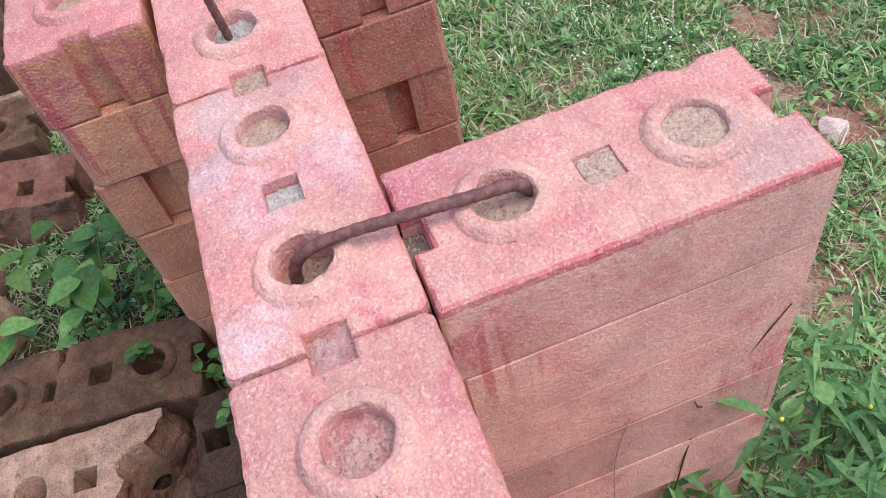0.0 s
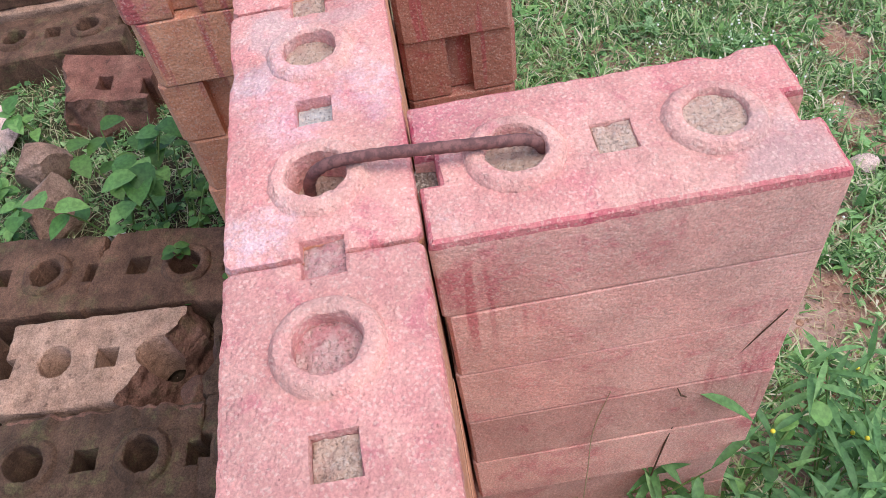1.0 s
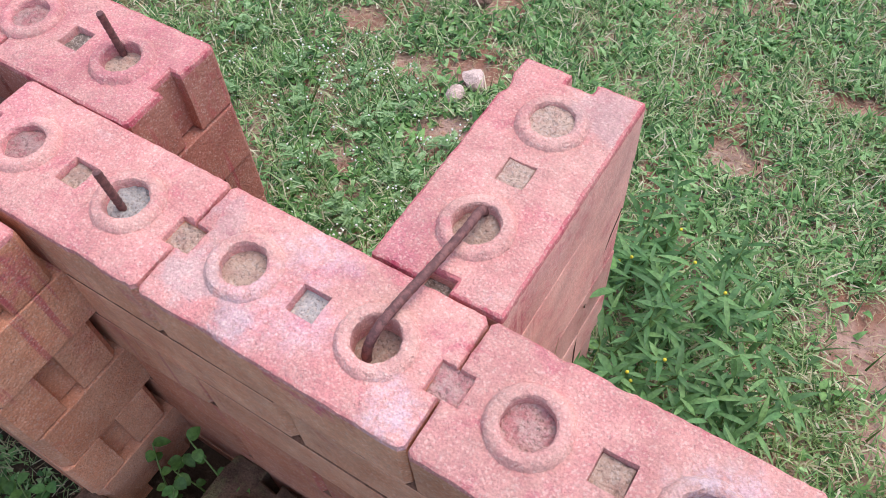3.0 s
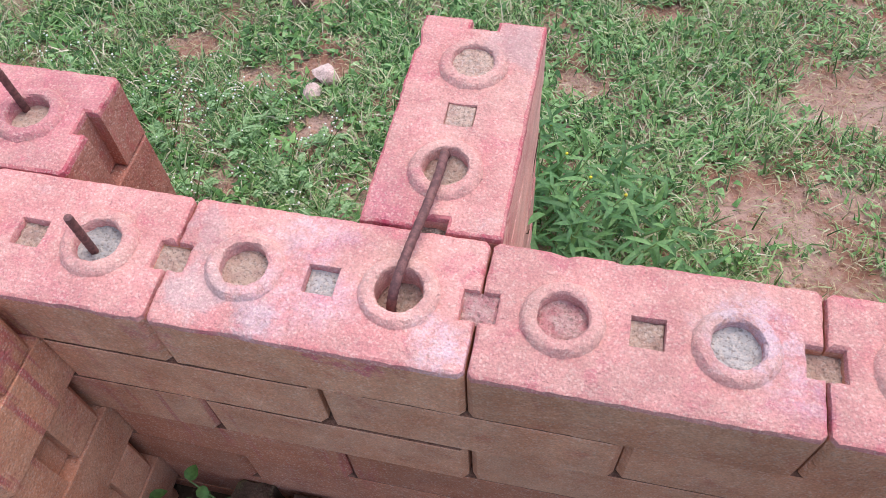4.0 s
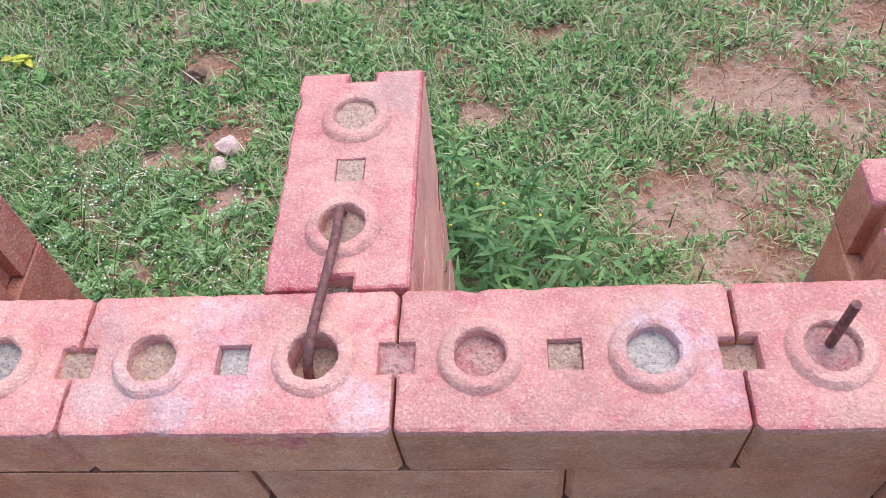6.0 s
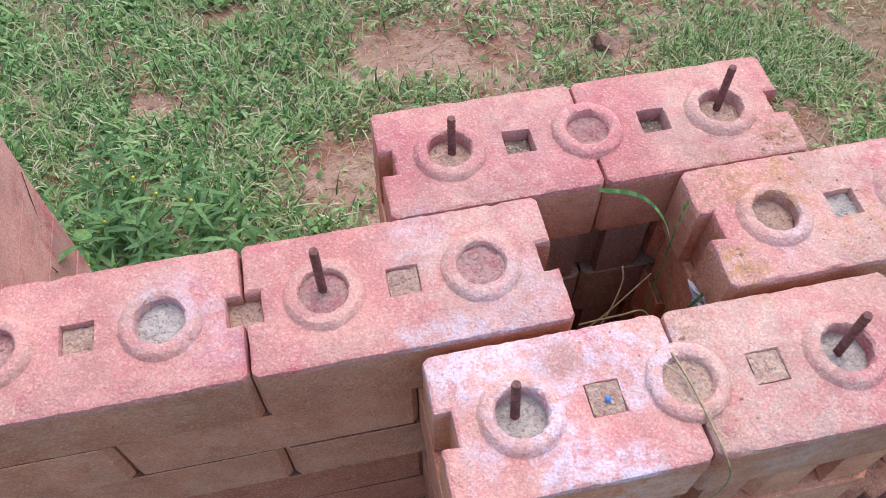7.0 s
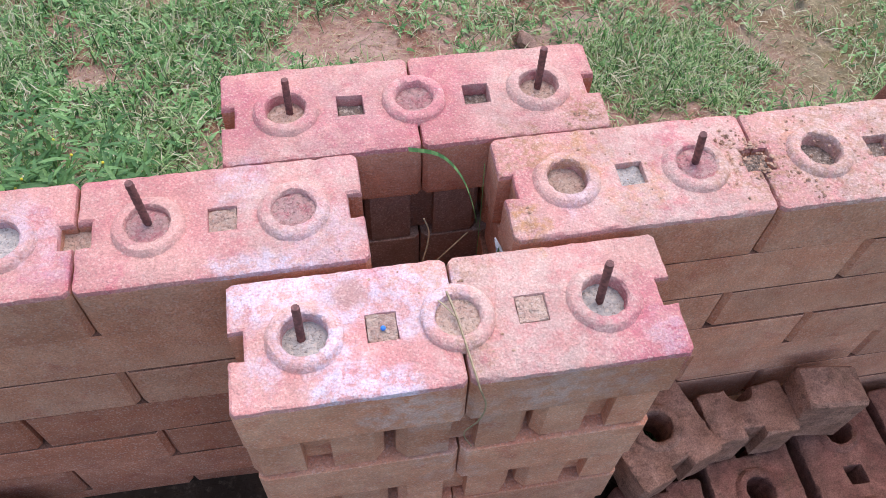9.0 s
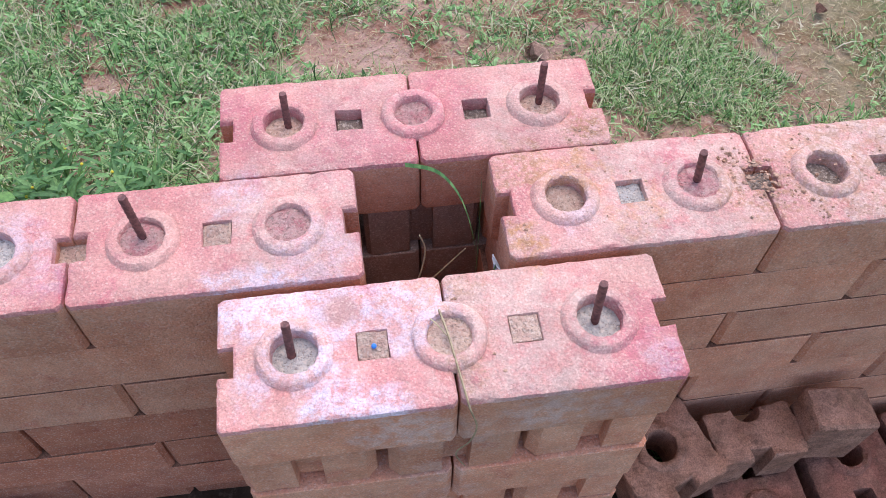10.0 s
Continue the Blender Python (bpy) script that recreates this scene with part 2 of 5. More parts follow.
STONE = loose_material("brown_field_stone", (0.25, 0.15, 0.11), (0.35, 0.23, 0.175), 0.15)
PALESTONE = loose_material("pale_pink_stone", (0.56, 0.39, 0.33), (0.64, 0.48, 0.42), 0.05)


def mortar_material(name, base, second, light=0.55):
    n = Nodes(name)
    sand = n.noise(300, 4, 0.7)
    lumps = n.noise(120, 3, 0.6)
    nor = n.bump(lumps, 0.8, 0.005, n.bump(sand, 1.0, 0.0045, n.bump(n.noise(700, 2), 0.6, 0.001)))
    c = n.mix(n.ramp(n.noise(60, 4, 0.6), 0.4, 0.62), base, second)
    c = n.mix(n.ramp(sand, 0.36, 0.48, 0.6, 0.0), c, (0.19, 0.13, 0.10))
    c = n.mix(n.ramp(n.noise(270, 3, 0.65), 0.50, 0.62, 0.0, light), c, (0.76, 0.64, 0.54))
    c = n.mix(1.0, c, n.gray(n.ramp(n.obj.outputs["Random"], 0.0, 1.0, 0.86, 1.08)), "MULTIPLY")
    return n.done(c, 0.95, nor, 0.15)


MORTAR = mortar_material("sandy_mortar", (0.61, 0.425, 0.325), (0.57, 0.36, 0.28), 0.35)
GREYMORTAR = mortar_material("grey_cement_mortar", (0.50, 0.46, 0.42), (0.58, 0.53, 0.49))
PINKMORTAR = mortar_material("pink_dusted_mortar", (0.57, 0.335, 0.30), (0.55, 0.235, 0.23), 0.25)
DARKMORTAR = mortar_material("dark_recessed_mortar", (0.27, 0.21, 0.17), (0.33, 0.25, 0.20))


def steel_material():
    n = Nodes("rusty_steel")
    c = n.mix(n.ramp(n.noise(160, 4, 0.6), 0.4, 0.62), (0.12, 0.052, 0.048), (0.21, 0.092, 0.08))
    c = n.mix(n.ramp(n.noise(420, 2), 0.55, 0.7, 0, 0.6), c, (0.09, 0.045, 0.04))
    n.bsdf.inputs["Metallic"].default_value = 0.25
    return n.done(c, 0.68, n.bump(n.noise(600, 3), 0.5, 0.0006), 0.4)


STEEL = steel_material()


def leaf_material(name, cols, dry=0.0, rough=0.55):
    n = Nodes(name)
    r = n.make("ShaderNodeValToRGB")
    n.put(r.inputs[0], n.pos.outputs["Random Per Island"])
    el = r.color_ramp.elements
    while len(el) < len(cols):
        el.new(0.5)
    for k, c in enumerate(cols):
        el[k].position, el[k].color = k / (len(cols) - 1), (*c, 1)
    c = n.mix(n.ramp(n.noise(5, 3), 0.40, 0.66, 0.0, dry), r.outputs[0], (0.36, 0.30, 0.15))
    c = n.mix(1.0, c, n.gray(n.ramp(n.noise(160, 2), 0.3, 0.7, 0.78, 1.18)), "MULTIPLY")
    n.done(c, rough, n.bump(n.noise(260, 2), 0.25, 0.001), 0.35)
    tr = n.make("ShaderNodeBsdfTranslucent")
    n.put(tr.inputs[0], n.mix(1.0, c, (1.0, 1.15, 0.55), "MULTIPLY"))
    mix = n.make("ShaderNodeMixShader")
    mix.inputs[0].default_value = 0.28
    n.tree.links.new(n.bsdf.outputs[0], mix.inputs[1])
    n.tree.links.new(tr.outputs[0], mix.inputs[2])
    n.tree.links.new(mix.outputs[0], n.tree.nodes["Material Output"].inputs[0])
    return n.mat


GRASS = leaf_material("lawn_grass", [(0.028, 0.065, 0.02), (0.065, 0.15, 0.042), (0.14, 0.28, 0.09), (0.24, 0.41, 0.15), (0.38, 0.52, 0.23), (0.54, 0.52, 0.33), (0.72, 0.62, 0.49)], 0.16)
CREEPER = leaf_material("creeping_weed_leaf", [(0.05, 0.13, 0.04), (0.13, 0.28, 0.085), (0.23, 0.42, 0.15), (0.37, 0.55, 0.25)])
BROAD = leaf_material("broad_weed_leaf", [(0.035, 0.10, 0.025), (0.095, 0.22, 0.052), (0.20, 0.37, 0.105)])
# darker version of the broad weed leaf, the pillar's shade put into its colour
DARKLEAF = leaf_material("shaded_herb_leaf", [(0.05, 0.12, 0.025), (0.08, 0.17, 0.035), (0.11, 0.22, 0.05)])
LANCE = leaf_material("lance_weed_leaf", [(0.06, 0.15, 0.045), (0.11, 0.24, 0.08), (0.19, 0.35, 0.12)])
FERNY = leaf_material("ferny_weed_leaf", [(0.09, 0.19, 0.06), (0.22, 0.36, 0.15), (0.36, 0.51, 0.26)])
STRAW = leaf_material("dry_straw", [(0.34, 0.25, 0.15), (0.46, 0.36, 0.23), (0.56, 0.46, 0.31)], 0.0, 0.8)
STEM = leaf_material("green_stem", [(0.13, 0.22, 0.06), (0.17, 0.25, 0.08)])
DARKSTEM = leaf_material("dark_dry_stem", [(0.10, 0.055, 0.035), (0.13, 0.08, 0.05)])


def plain(name, color, rough=0.7):
    n = Nodes(name)
    c = n.mix(1.0, color, n.gray(n.ramp(n.noise(120, 3), 0.3, 0.7, 0.82, 1.1)), "MULTIPLY")
    return n.done(c, rough, n.bump(n.noise(300, 2), 0.3, 0.001))


PETAL = plain("white_petals", (0.80, 0.80, 0.70))
YELLOW = plain("yellow_scrap", (0.72, 0.62, 0.06))
RAG = plain("white_rag", (0.62, 0.58, 0.54), 0.9)
BLUE = plain("blue_plastic", (0.05, 0.22, 0.62), 0.35)
SLICK = plain("grey_plastic", (0.46, 0.50, 0.54), 0.3)

BARE = [(0.441, 0.757, 0.132, 0.12), (0.61, 1.094, 0.168, 0.108), (0.759, 1.041, 0.12, 0.06), (1.328, 0.682, 0.132, 0.084), (1.697, 0.898, 0.156, 0.18), (1.857, 1.133, 0.144, 0.144), (-0.407, 1.533, 0.108, 0.06), (-0.87, 1.013, 0.084, 0.048), (1.019, 1.305, 0.168, 0.072), (1.085, 1.002, 0.084, 0.036), (0.544, 0.597, 0.12, 0.072), (-0.54, 0.987, 0.072, 0.06), (-0.635, 1.263, 0.084, 0.06), (1.061, 0.531, 0.096, 0.12), (-0.474, 0.782, 0.084, 0.06), (-0.685, 0.936, 0.06, 0.036), (0.043, 1.039, 0.06, 0.036), (1.54, 1.399, 0.3, 0.12), (0.204, 1.33, 0.072, 0.036), (-0.28, 0.681, 0.084, 0.108)]


def soil_material():
    n = Nodes("red_brown_soil")
    c = n.mix(n.ramp(n.noise(7, 5, 0.6), 0.38, 0.64), (0.36, 0.175, 0.118), (0.56, 0.36, 0.285))
    c = n.mix(n.ramp(n.noise(40, 4, 0.65), 0.48, 0.68, 0, 0.6), c, (0.54, 0.37, 0.29))
    c = n.mix(n.ramp(n.noise(120, 3, 0.6), 0.55, 0.7, 0, 0.7), c, (0.16, 0.085, 0.05))
    # damp soil on the brick side of the wall, darkened further to paint its shade
    damp_shade = n.mix(n.ramp(n.noise(11, 5, 0.6), 0.38, 0.64), (0.045, 0.03, 0.02), (0.085, 0.056, 0.038))
    damp_shade = n.mix(n.ramp(n.noise(70, 4, 0.65), 0.52, 0.7, 0, 0.6), damp_shade, (0.17, 0.12, 0.085))
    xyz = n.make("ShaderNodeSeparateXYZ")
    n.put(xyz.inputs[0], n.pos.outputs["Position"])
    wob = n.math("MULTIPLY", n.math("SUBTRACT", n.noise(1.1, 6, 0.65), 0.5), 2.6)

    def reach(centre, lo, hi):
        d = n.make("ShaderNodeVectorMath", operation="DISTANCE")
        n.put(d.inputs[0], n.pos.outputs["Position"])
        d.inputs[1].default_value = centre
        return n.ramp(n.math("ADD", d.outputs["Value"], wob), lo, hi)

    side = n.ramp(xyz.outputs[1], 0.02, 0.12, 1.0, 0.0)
    c = n.mix(n.math("MULTIPLY", side, n.math("SUBTRACT", 1.0, reach((0.0, -0.3, 0.0), 1.2, 2.6))), c, damp_shade)
    # worn turf further off
    turf = n.mix(n.ramp(n.noise(2.5, 6, 0.7), 0.36, 0.62), (0.115, 0.17, 0.06), (0.20, 0.225, 0.10))
    turf = n.mix(n.ramp(n.noise(30, 4, 0.7), 0.40, 0.62, 0.0, 0.6), turf, (0.10, 0.15, 0.05))
    turf = n.mix(n.ramp(n.noise(5, 6, 0.75), 0.58, 0.72, 0.0, 0.8), turf, (0.44, 0.27, 0.20))
    c = n.mix(reach((0.3, 0.5, 0.0), 1.1, 2.3), c, turf)
    h = n.noise(45, 6, 0.75)
    return n.done(c, 0.97, n.bump(h, 1.0, 0.016, n.bump(n.noise(400, 3), 0.8, 0.002)), 0.12)


SOIL = soil_material()
SUNLEAF = leaf_material("yellow_leaf", [(0.45, 0.44, 0.05), (0.60, 0.56, 0.06), (0.30, 0.40, 0.07)])


# ---- mesh helpers ----
def link(name, verts, faces, mats, parent=None, label="", slots=None, smooth=0.0, place=None):
    me = bpy.data.meshes.new(name)
    me.from_pydata([tuple(v) for v in verts], [], faces)
    for m in mats:
        me.materials.append(m)
    if slots is not None:
        me.polygons.foreach_set("material_index", slots)
    if smooth:
        me.shade_smooth()
        me.set_sharp_from_angle(angle=radians(smooth))
    me.update()
    ob = new(name, me)
    ob.parent = parent
    if place is not None:
        ob.matrix_basis = place
    if label:
        ob["label"] = label
    return ob


def part(name, bm, material, parent, label="", smooth=40):
    me = bpy.data.meshes.new(name)
    bmesh.ops.recalc_face_normals(bm, faces=bm.faces[:])
    bm.to_mesh(me)
    bm.free()
    for m in material if isinstance(material, (list, tuple)) else (material,):
        me.materials.append(m)
    if smooth:
        me.shade_smooth()
        me.set_sharp_from_angle(angle=radians(smooth))
    ob = new(name, me)
    ob.parent = parent
    if label:
        ob["label"] = label
    return ob


def empty(name, m, label, category, group="", kind=""):
    ob = new(name)
    ob.matrix_basis = m
    ob.empty_display_size = 0.05
    return tagged(ob, label, category, group, kind)


W, H, SQ = 0.143, 0.0915, 0.030
HOLE, COLLAR = 0.0230, 0.0375


def outline(length, left, right, cut=0.007, step=0.0, width=W):
    """The plan of a brick, counter-clockwise; its ends are "flat", "notch" (half a square) or "arc" (half a round hole)."""
    a, b, s, d = length / 2, width / 2, SQ / 2, SQ / 2

    def end(kind):
        if kind == "notch":
            return [(0, -s), (-d, -s), (-d, s), (0, s)]
        if kind == "arc":
            return [(-HOLE * math.sin(math.pi * k / 10), -HOLE * math.cos(math.pi * k / 10)) for k in range(11)]
        return []

    pts = [(-a + cut, -b), (a - cut, -b), (a, -b + cut)]
    pts += [(a + x, y) for x, y in end(right)]
    pts += [(a, b - cut), (a - cut, b), (-a + cut, b), (-a, b - cut)]
    pts += [(-a - x, -y) for x, y in end(left)]
    pts += [(-a, -b + cut)]
    if not step:
        return [Vector((x, y)) for x, y in pts]
    out = []
    for p, q in zip(pts, pts[1:] + pts[:1]):
        p, q = Vector(p), Vector(q)
        k = max(1, round((q - p).length / step))
        out += [p.lerp(q, i / k) for i in range(k)]
    return out


def inset(pts, d):
    out = []
    for i, p in enumerate(pts):
        u = (p - pts[i - 1]).normalized()
        v = (pts[(i + 1) % len(pts)] - p).normalized()
        nu, nv = Vector((-u.y, u.x)), Vector((-v.y, v.x))
        m = nu + nv
        m = m / max(m.length_squared / 2, 0.55)
        out.append(p + m * d)
    return out


def loop_of(bm, pts, z):
    vs = [bm.verts.new((p[0], p[1], z)) for p in pts]
    return vs


def bridge(bm, a, b, slot):
    for i in range(len(a)):
        j = (i + 1) % len(a)
        f = bm.faces.new((a[i], a[j], b[j], b[i]))
        f.material_index = slot


def ring_edges(bm, vs):
    out = []
    for i in range(len(vs)):
        e = bm.edges.get((vs[i], vs[(i + 1) % len(vs)])) or bm.edges.new((vs[i], vs[(i + 1) % len(vs)]))
        out.append(e)
    return out


def roughen(bm, seed, low, fine, ledge=0.0):
    """Uneven faces and worn edges."""
    off = Vector((seed * 7.13, seed * 3.7, seed * 1.9))
    for v in bm.verts:
        n1 = noise.noise_vector(v.co * 14 + off)
        n2 = noise.noise_vector(v.co * 85 + off * 2)
        v.co += n1 * low + n2 * fine
        if v.co.z > H - 0.002 and abs(v.co.y) < COLLAR + 0.002:
            v.co += noise.noise_vector(v.co * 170 + off) * 0.0013
        if ledge and v.co.z > H - 0.012 and (abs(v.co.y) > W / 2 - 0.012):
            bite = max(0.0, noise.noise(v.co * 38 + off * 3) - 0.33)
            v.co.y -= math.copysign(bite * ledge, v.co.y)
            v.co.z -= bite * ledge * 0.7
            v.co += noise.noise_vector(v.co * 170 + off) * 0.0008


def fine_brick(length, left, right, rounds, squares, seed, through=False, collar=True, width=W, cut=0.0055, gap=0.0014):
    """A brick with moulded holes and collars on its top; slots: 0 top, 1 edge, 2 collar, 3 side."""
    bm = bmesh.new()
    o = outline(length, left, right, cut, step=0.006, width=width)
    levels = [(0.0, 0.009), (gap, 0.009), (gap + 0.0003, 0.0009), (gap + 0.002, 0.0), (gap + 0.004, 0.0), (0.05, 0.0), (H - 0.0095, 0.0), (H - 0.0075, 0.0), (H - 0.0018, 0.0012), (H, 0.0040)]
    rows = [loop_of(bm, inset(o, d), z) for z, d in levels]
    for k in range(len(rows) - 1):
        bridge(bm, rows[k], rows[k + 1], 4 if k < 2 else (1 if k >= 7 else 3))
    edges = ring_edges(bm, rows[-1])
    under = ring_edges(bm, rows[0])
    n = 48
    floor_z = 0.0 if through else H - 0.04
    for cx in rounds:
        prof = [(COLLAR + 0.0012, 0.0), (COLLAR - 0.0008, 0.0040), (COLLAR - 0.004, 0.0070), (COLLAR - 0.008, 0.0078), (HOLE + 0.0018, 0.0070), (HOLE, 0.0045), (HOLE - 0.0005, floor_z - H)]
        if not collar:
            prof = [(HOLE + 0.002, 0.0), (HOLE, -0.003), (HOLE - 0.0005, floor_z - H)]
        loops = [loop_of(bm, [(cx + r * math.cos(2 * math.pi * i / n), r * math.sin(2 * math.pi * i / n)) for i in range(n)], H + z) for r, z in prof]
        for k in range(len(loops) - 1):
            bridge(bm, loops[k], loops[k + 1], 2 if k < len(loops) - 2 else 0)
        edges += ring_edges(bm, loops[0])
        if through:
            under += ring_edges(bm, loops[-1])
        else:
            bm.faces.new(loops[-1])
    for cx in squares:
        s = SQ / 2
        q = [(-s, -s), (0, -s), (s, -s), (s, 0), (s, s), (0, s), (-s, s), (-s, 0)]
        a = loop_of(bm, [(cx + x * 1.05, y * 1.05) for x, y in q], H)
        m = loop_of(bm, [(cx + x, y) for x, y in q], H - 0.002)
        b = loop_of(bm, [(cx + x, y) for x, y in q], floor_z)
        bridge(bm, a, m, 0)
        bridge(bm, m, b, 0)
        edges += ring_edges(bm, a)
        if through:
            under += ring_edges(bm, b)
        else:
            bm.faces.new(b)
    made = bmesh.ops.triangle_fill(bm, edges=edges, use_beauty=True)
    for f in made["geom"]:
        if isinstance(f, bmesh.types.BMFace):
            f.material_index = 0
    made = bmesh.ops.triangle_fill(bm, edges=under, use_beauty=True)
    for f in made["geom"]:
        if isinstance(f, bmesh.types.BMFace):
            f.material_index = 3
    roughen(bm, seed, 0.0006, 0.0005, 0.0065)
    return bm


def plug(parent, cx, cy, r, z, mat, seed, square=False):
    """The mortar that fills a hole, with a lumpy surface."""
    rng = random.Random(seed)
    bm = bmesh.new()
    n, rings = 32, 9
    tilt = Vector((rng.uniform(-0.06, 0.06), rng.uniform(-0.06, 0.06)))
    rows = []
    for k in range(rings + 1):
        rr = r * k / rings
        row = []
        for i in range(n if k else 1):
            a = 2 * math.pi * i / n
            x, y = math.cos(a), math.sin(a)
            if square:
                m = max(abs(x), abs(y))
                x, y = x / m, y / m
            x, y = x * rr, y * rr
            h = noise.noise(Vector((x * 80 + seed, y * 80, seed * 0.37))) * 0.0026 + noise.noise(Vector((x * 210, y * 210 + seed, 2))) * 0.0022 + abs(noise.noise(Vector((x * 420, y * 420 + seed, 5)))) * 0.0016
            row.append(bm.verts.new((cx + x, cy + y, z + h + tilt.x * x + tilt.y * y)))
        rows.append(row)
    for i in range(n):
        bm.faces.new((rows[0][0], rows[1][i], rows[1][(i + 1) % n]))
    for k in range(1, rings):
        bridge(bm, rows[k], rows[k + 1], 0)
    low = [bm.verts.new((v.co.x, v.co.y, z - 0.02)) for v in rows[-1]]
    bridge(bm, rows[-1], low, 0)
    bm.faces.new(low)
    return part("mortar_fill", bm, mat, parent, smooth=70)


def plain_brick_mesh(length, left, right, mats, seed, cut=0.0065, gap=0.0014, bed=0):
    bm = bmesh.new()
    o = outline(length, left, right, cut)
    rows = [loop_of(bm, inset(o, d), z) for z, d in ((0.0, 0.009), (gap, 0.009), (gap + 0.0003, 0.0010), (gap + 0.002, 0.0), (H - 0.0012, 0.0), (H, 0.0007))]
    for k in range(5):
        bridge(bm, rows[k], rows[k + 1], 1 if k < 2 else 0)
    bm.faces.new(rows[-1]).material_index = bed
    bm.faces.new(rows[0][::-1]).material_index = 1
    roughen(bm, seed, 0.0012, 0.0006)
    me = bpy.data.meshes.new("brick")
    bmesh.ops.recalc_face_normals(bm, faces=bm.faces[:])
    bm.to_mesh(me)
    bm.free()
    for m in (*mats, JOINT):
        me.materials.append(m)
    return me


# ---- ground ----
TOPZ = 0.503


def smooth01(a, b, x):
    t = np.clip((x - a) / (b - a), 0, 1)
    return t * t * (3 - 2 * t)


def wave(x, y):
    return 0.5 * np.sin(7.1 * x + 1.3 * np.sin(5.3 * y)) * np.cos(6.3 * y + 0.7) + 0.3 * np.sin(17 * x + 11 * y) + 0.2 * np.sin(31 * y - 23 * x + 1)


def ground_z(x, y):
    x, y = np.asarray(x, float), np.asarray(y, float)
    front = -0.075 - 0.085 * smooth01(0.3, 0.9, x)
    turf = -0.128 - 0.065 * (np.clip(y, 0.15, 2.2) - 0.15)
    z = front + (turf - front) * smooth01(0.02, 0.13 + 1.5 * smooth01(2.1, 4.0, np.abs(x)), y)
    for cx, cy, rx, ry in BARE:
        z = z - 0.010 * np.exp(-((x - cx) / rx) ** 2 - ((y - cy) / ry) ** 2)
    return z + 0.008 * wave(x, y)


def ground():
    def axis(lo, hi, step):
        core = list(np.arange(lo, hi, step))
        out = []
        d, v = step, hi
        while v < 70:
            out.append(v)
            d *= 1.35
            v += d
        left = []
        d, v = step, lo - step
        while v > -70:
            left.append(v)
            d *= 1.35
            v -= d
        return np.array(left[::-1] + core + out)

    xs, ys = axis(-2.2, 2.7, 0.025), axis(-0.9, 2.2, 0.02)
    X, Y = np.meshgrid(xs, ys)
    Z = ground_z(X, Y)
    v = np.stack([X, Y, Z], -1).reshape(-1, 3)
    nx = len(xs)
    f = [(j * nx + i, j * nx + i + 1, (j + 1) * nx + i + 1, (j + 1) * nx + i) for j in range(len(ys) - 1) for i in range(nx - 1)]
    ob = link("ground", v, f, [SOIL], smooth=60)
    tagged(ob, "uneven red-brown soil, bare in patches under the grass", "ground", kind="structure")


ground()

# ---- walls and pillars ----
FULL = [plain_brick_mesh(0.297, "notch", "notch", [SIDE], k, bed=1) for k in range(4)]
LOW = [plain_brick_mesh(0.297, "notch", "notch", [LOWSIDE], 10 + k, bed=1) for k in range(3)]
SPURS = [plain_brick_mesh(0.298, "notch", "notch", [SPUR], 20 + k, 0.003, 0.0008) for k in range(3)]
HEAD = [plain_brick_mesh(0.288, "notch", "notch", [SIDE], 30 + k, 0.011) for k in range(3)]
HALF = [plain_brick_mesh(0.139, "notch", "notch", [SIDE], 40 + k, 0.011) for k in range(3)]
THREE = [plain_brick_mesh(0.222, "notch", "flat", [SIDE], 50 + k) for k in range(3)]
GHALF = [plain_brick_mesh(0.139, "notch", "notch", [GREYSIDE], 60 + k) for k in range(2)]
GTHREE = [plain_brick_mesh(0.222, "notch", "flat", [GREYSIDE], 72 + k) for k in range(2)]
RHALF = [plain_brick_mesh(0.139, "notch", "notch", [REDSIDE], 64 + k) for k in range(2)]
RTHREE = [plain_brick_mesh(0.222, "notch", "flat", [REDSIDE], 68 + k) for k in range(2)]
counter = [0]


def course_brick(parent, meshes, x, y, k, yaw):
    """A brick of a lower course k (0 is the top one), its middle at x, y."""
    counter[0] += 1
    r = random.Random(counter[0] * 31 + 5)
    ob = new("brick", meshes[counter[0] % len(meshes)])
    ob.parent = parent
    ob.matrix_basis = pose(x + r.uniform(-0.0012, 0.0012), y + r.uniform(-0.0015, 0.0015), TOPZ - H * (k + 1), 0, 0, yaw + r.uniform(-0.35, 0.35))
    return ob


def top_brick(parent, x, y, yaw, length, left, right, rounds, squares, seed, fills, side=SIDE, name="brick", cut=0.0055):
    """A finished brick of the top course with its mortar fills; fills: for each hole (depth, material)."""
    bm = fine_brick(length, left, right, rounds, squares, seed, cut=cut, gap=0.0008 if side is SPUR else 0.0014)
    ob = part(name, bm, [TOP, WASHED if side in (SPUR, REDSIDE) else EDGE, RING, side, JOINT], parent, smooth=35)
    ob.matrix_basis = pose(x, y, TOPZ - H, 0, 0, yaw)
    for i, cx in enumerate(list(rounds) + list(squares)):
        depth, mat = fills[i % len(fills)]
        sq = i >= len(rounds)
        plug(ob, cx, 0, (SQ / 2 - 0.0005) if sq else HOLE + 0.0003, H - depth, mat, seed * 11 + i, sq)
    return ob


def joint_fill(parent, x, y, depth, mat, seed):
    p = plug(parent, x, y, SQ / 2 + 0.0012, TOPZ - depth, mat, seed, True)
    return p


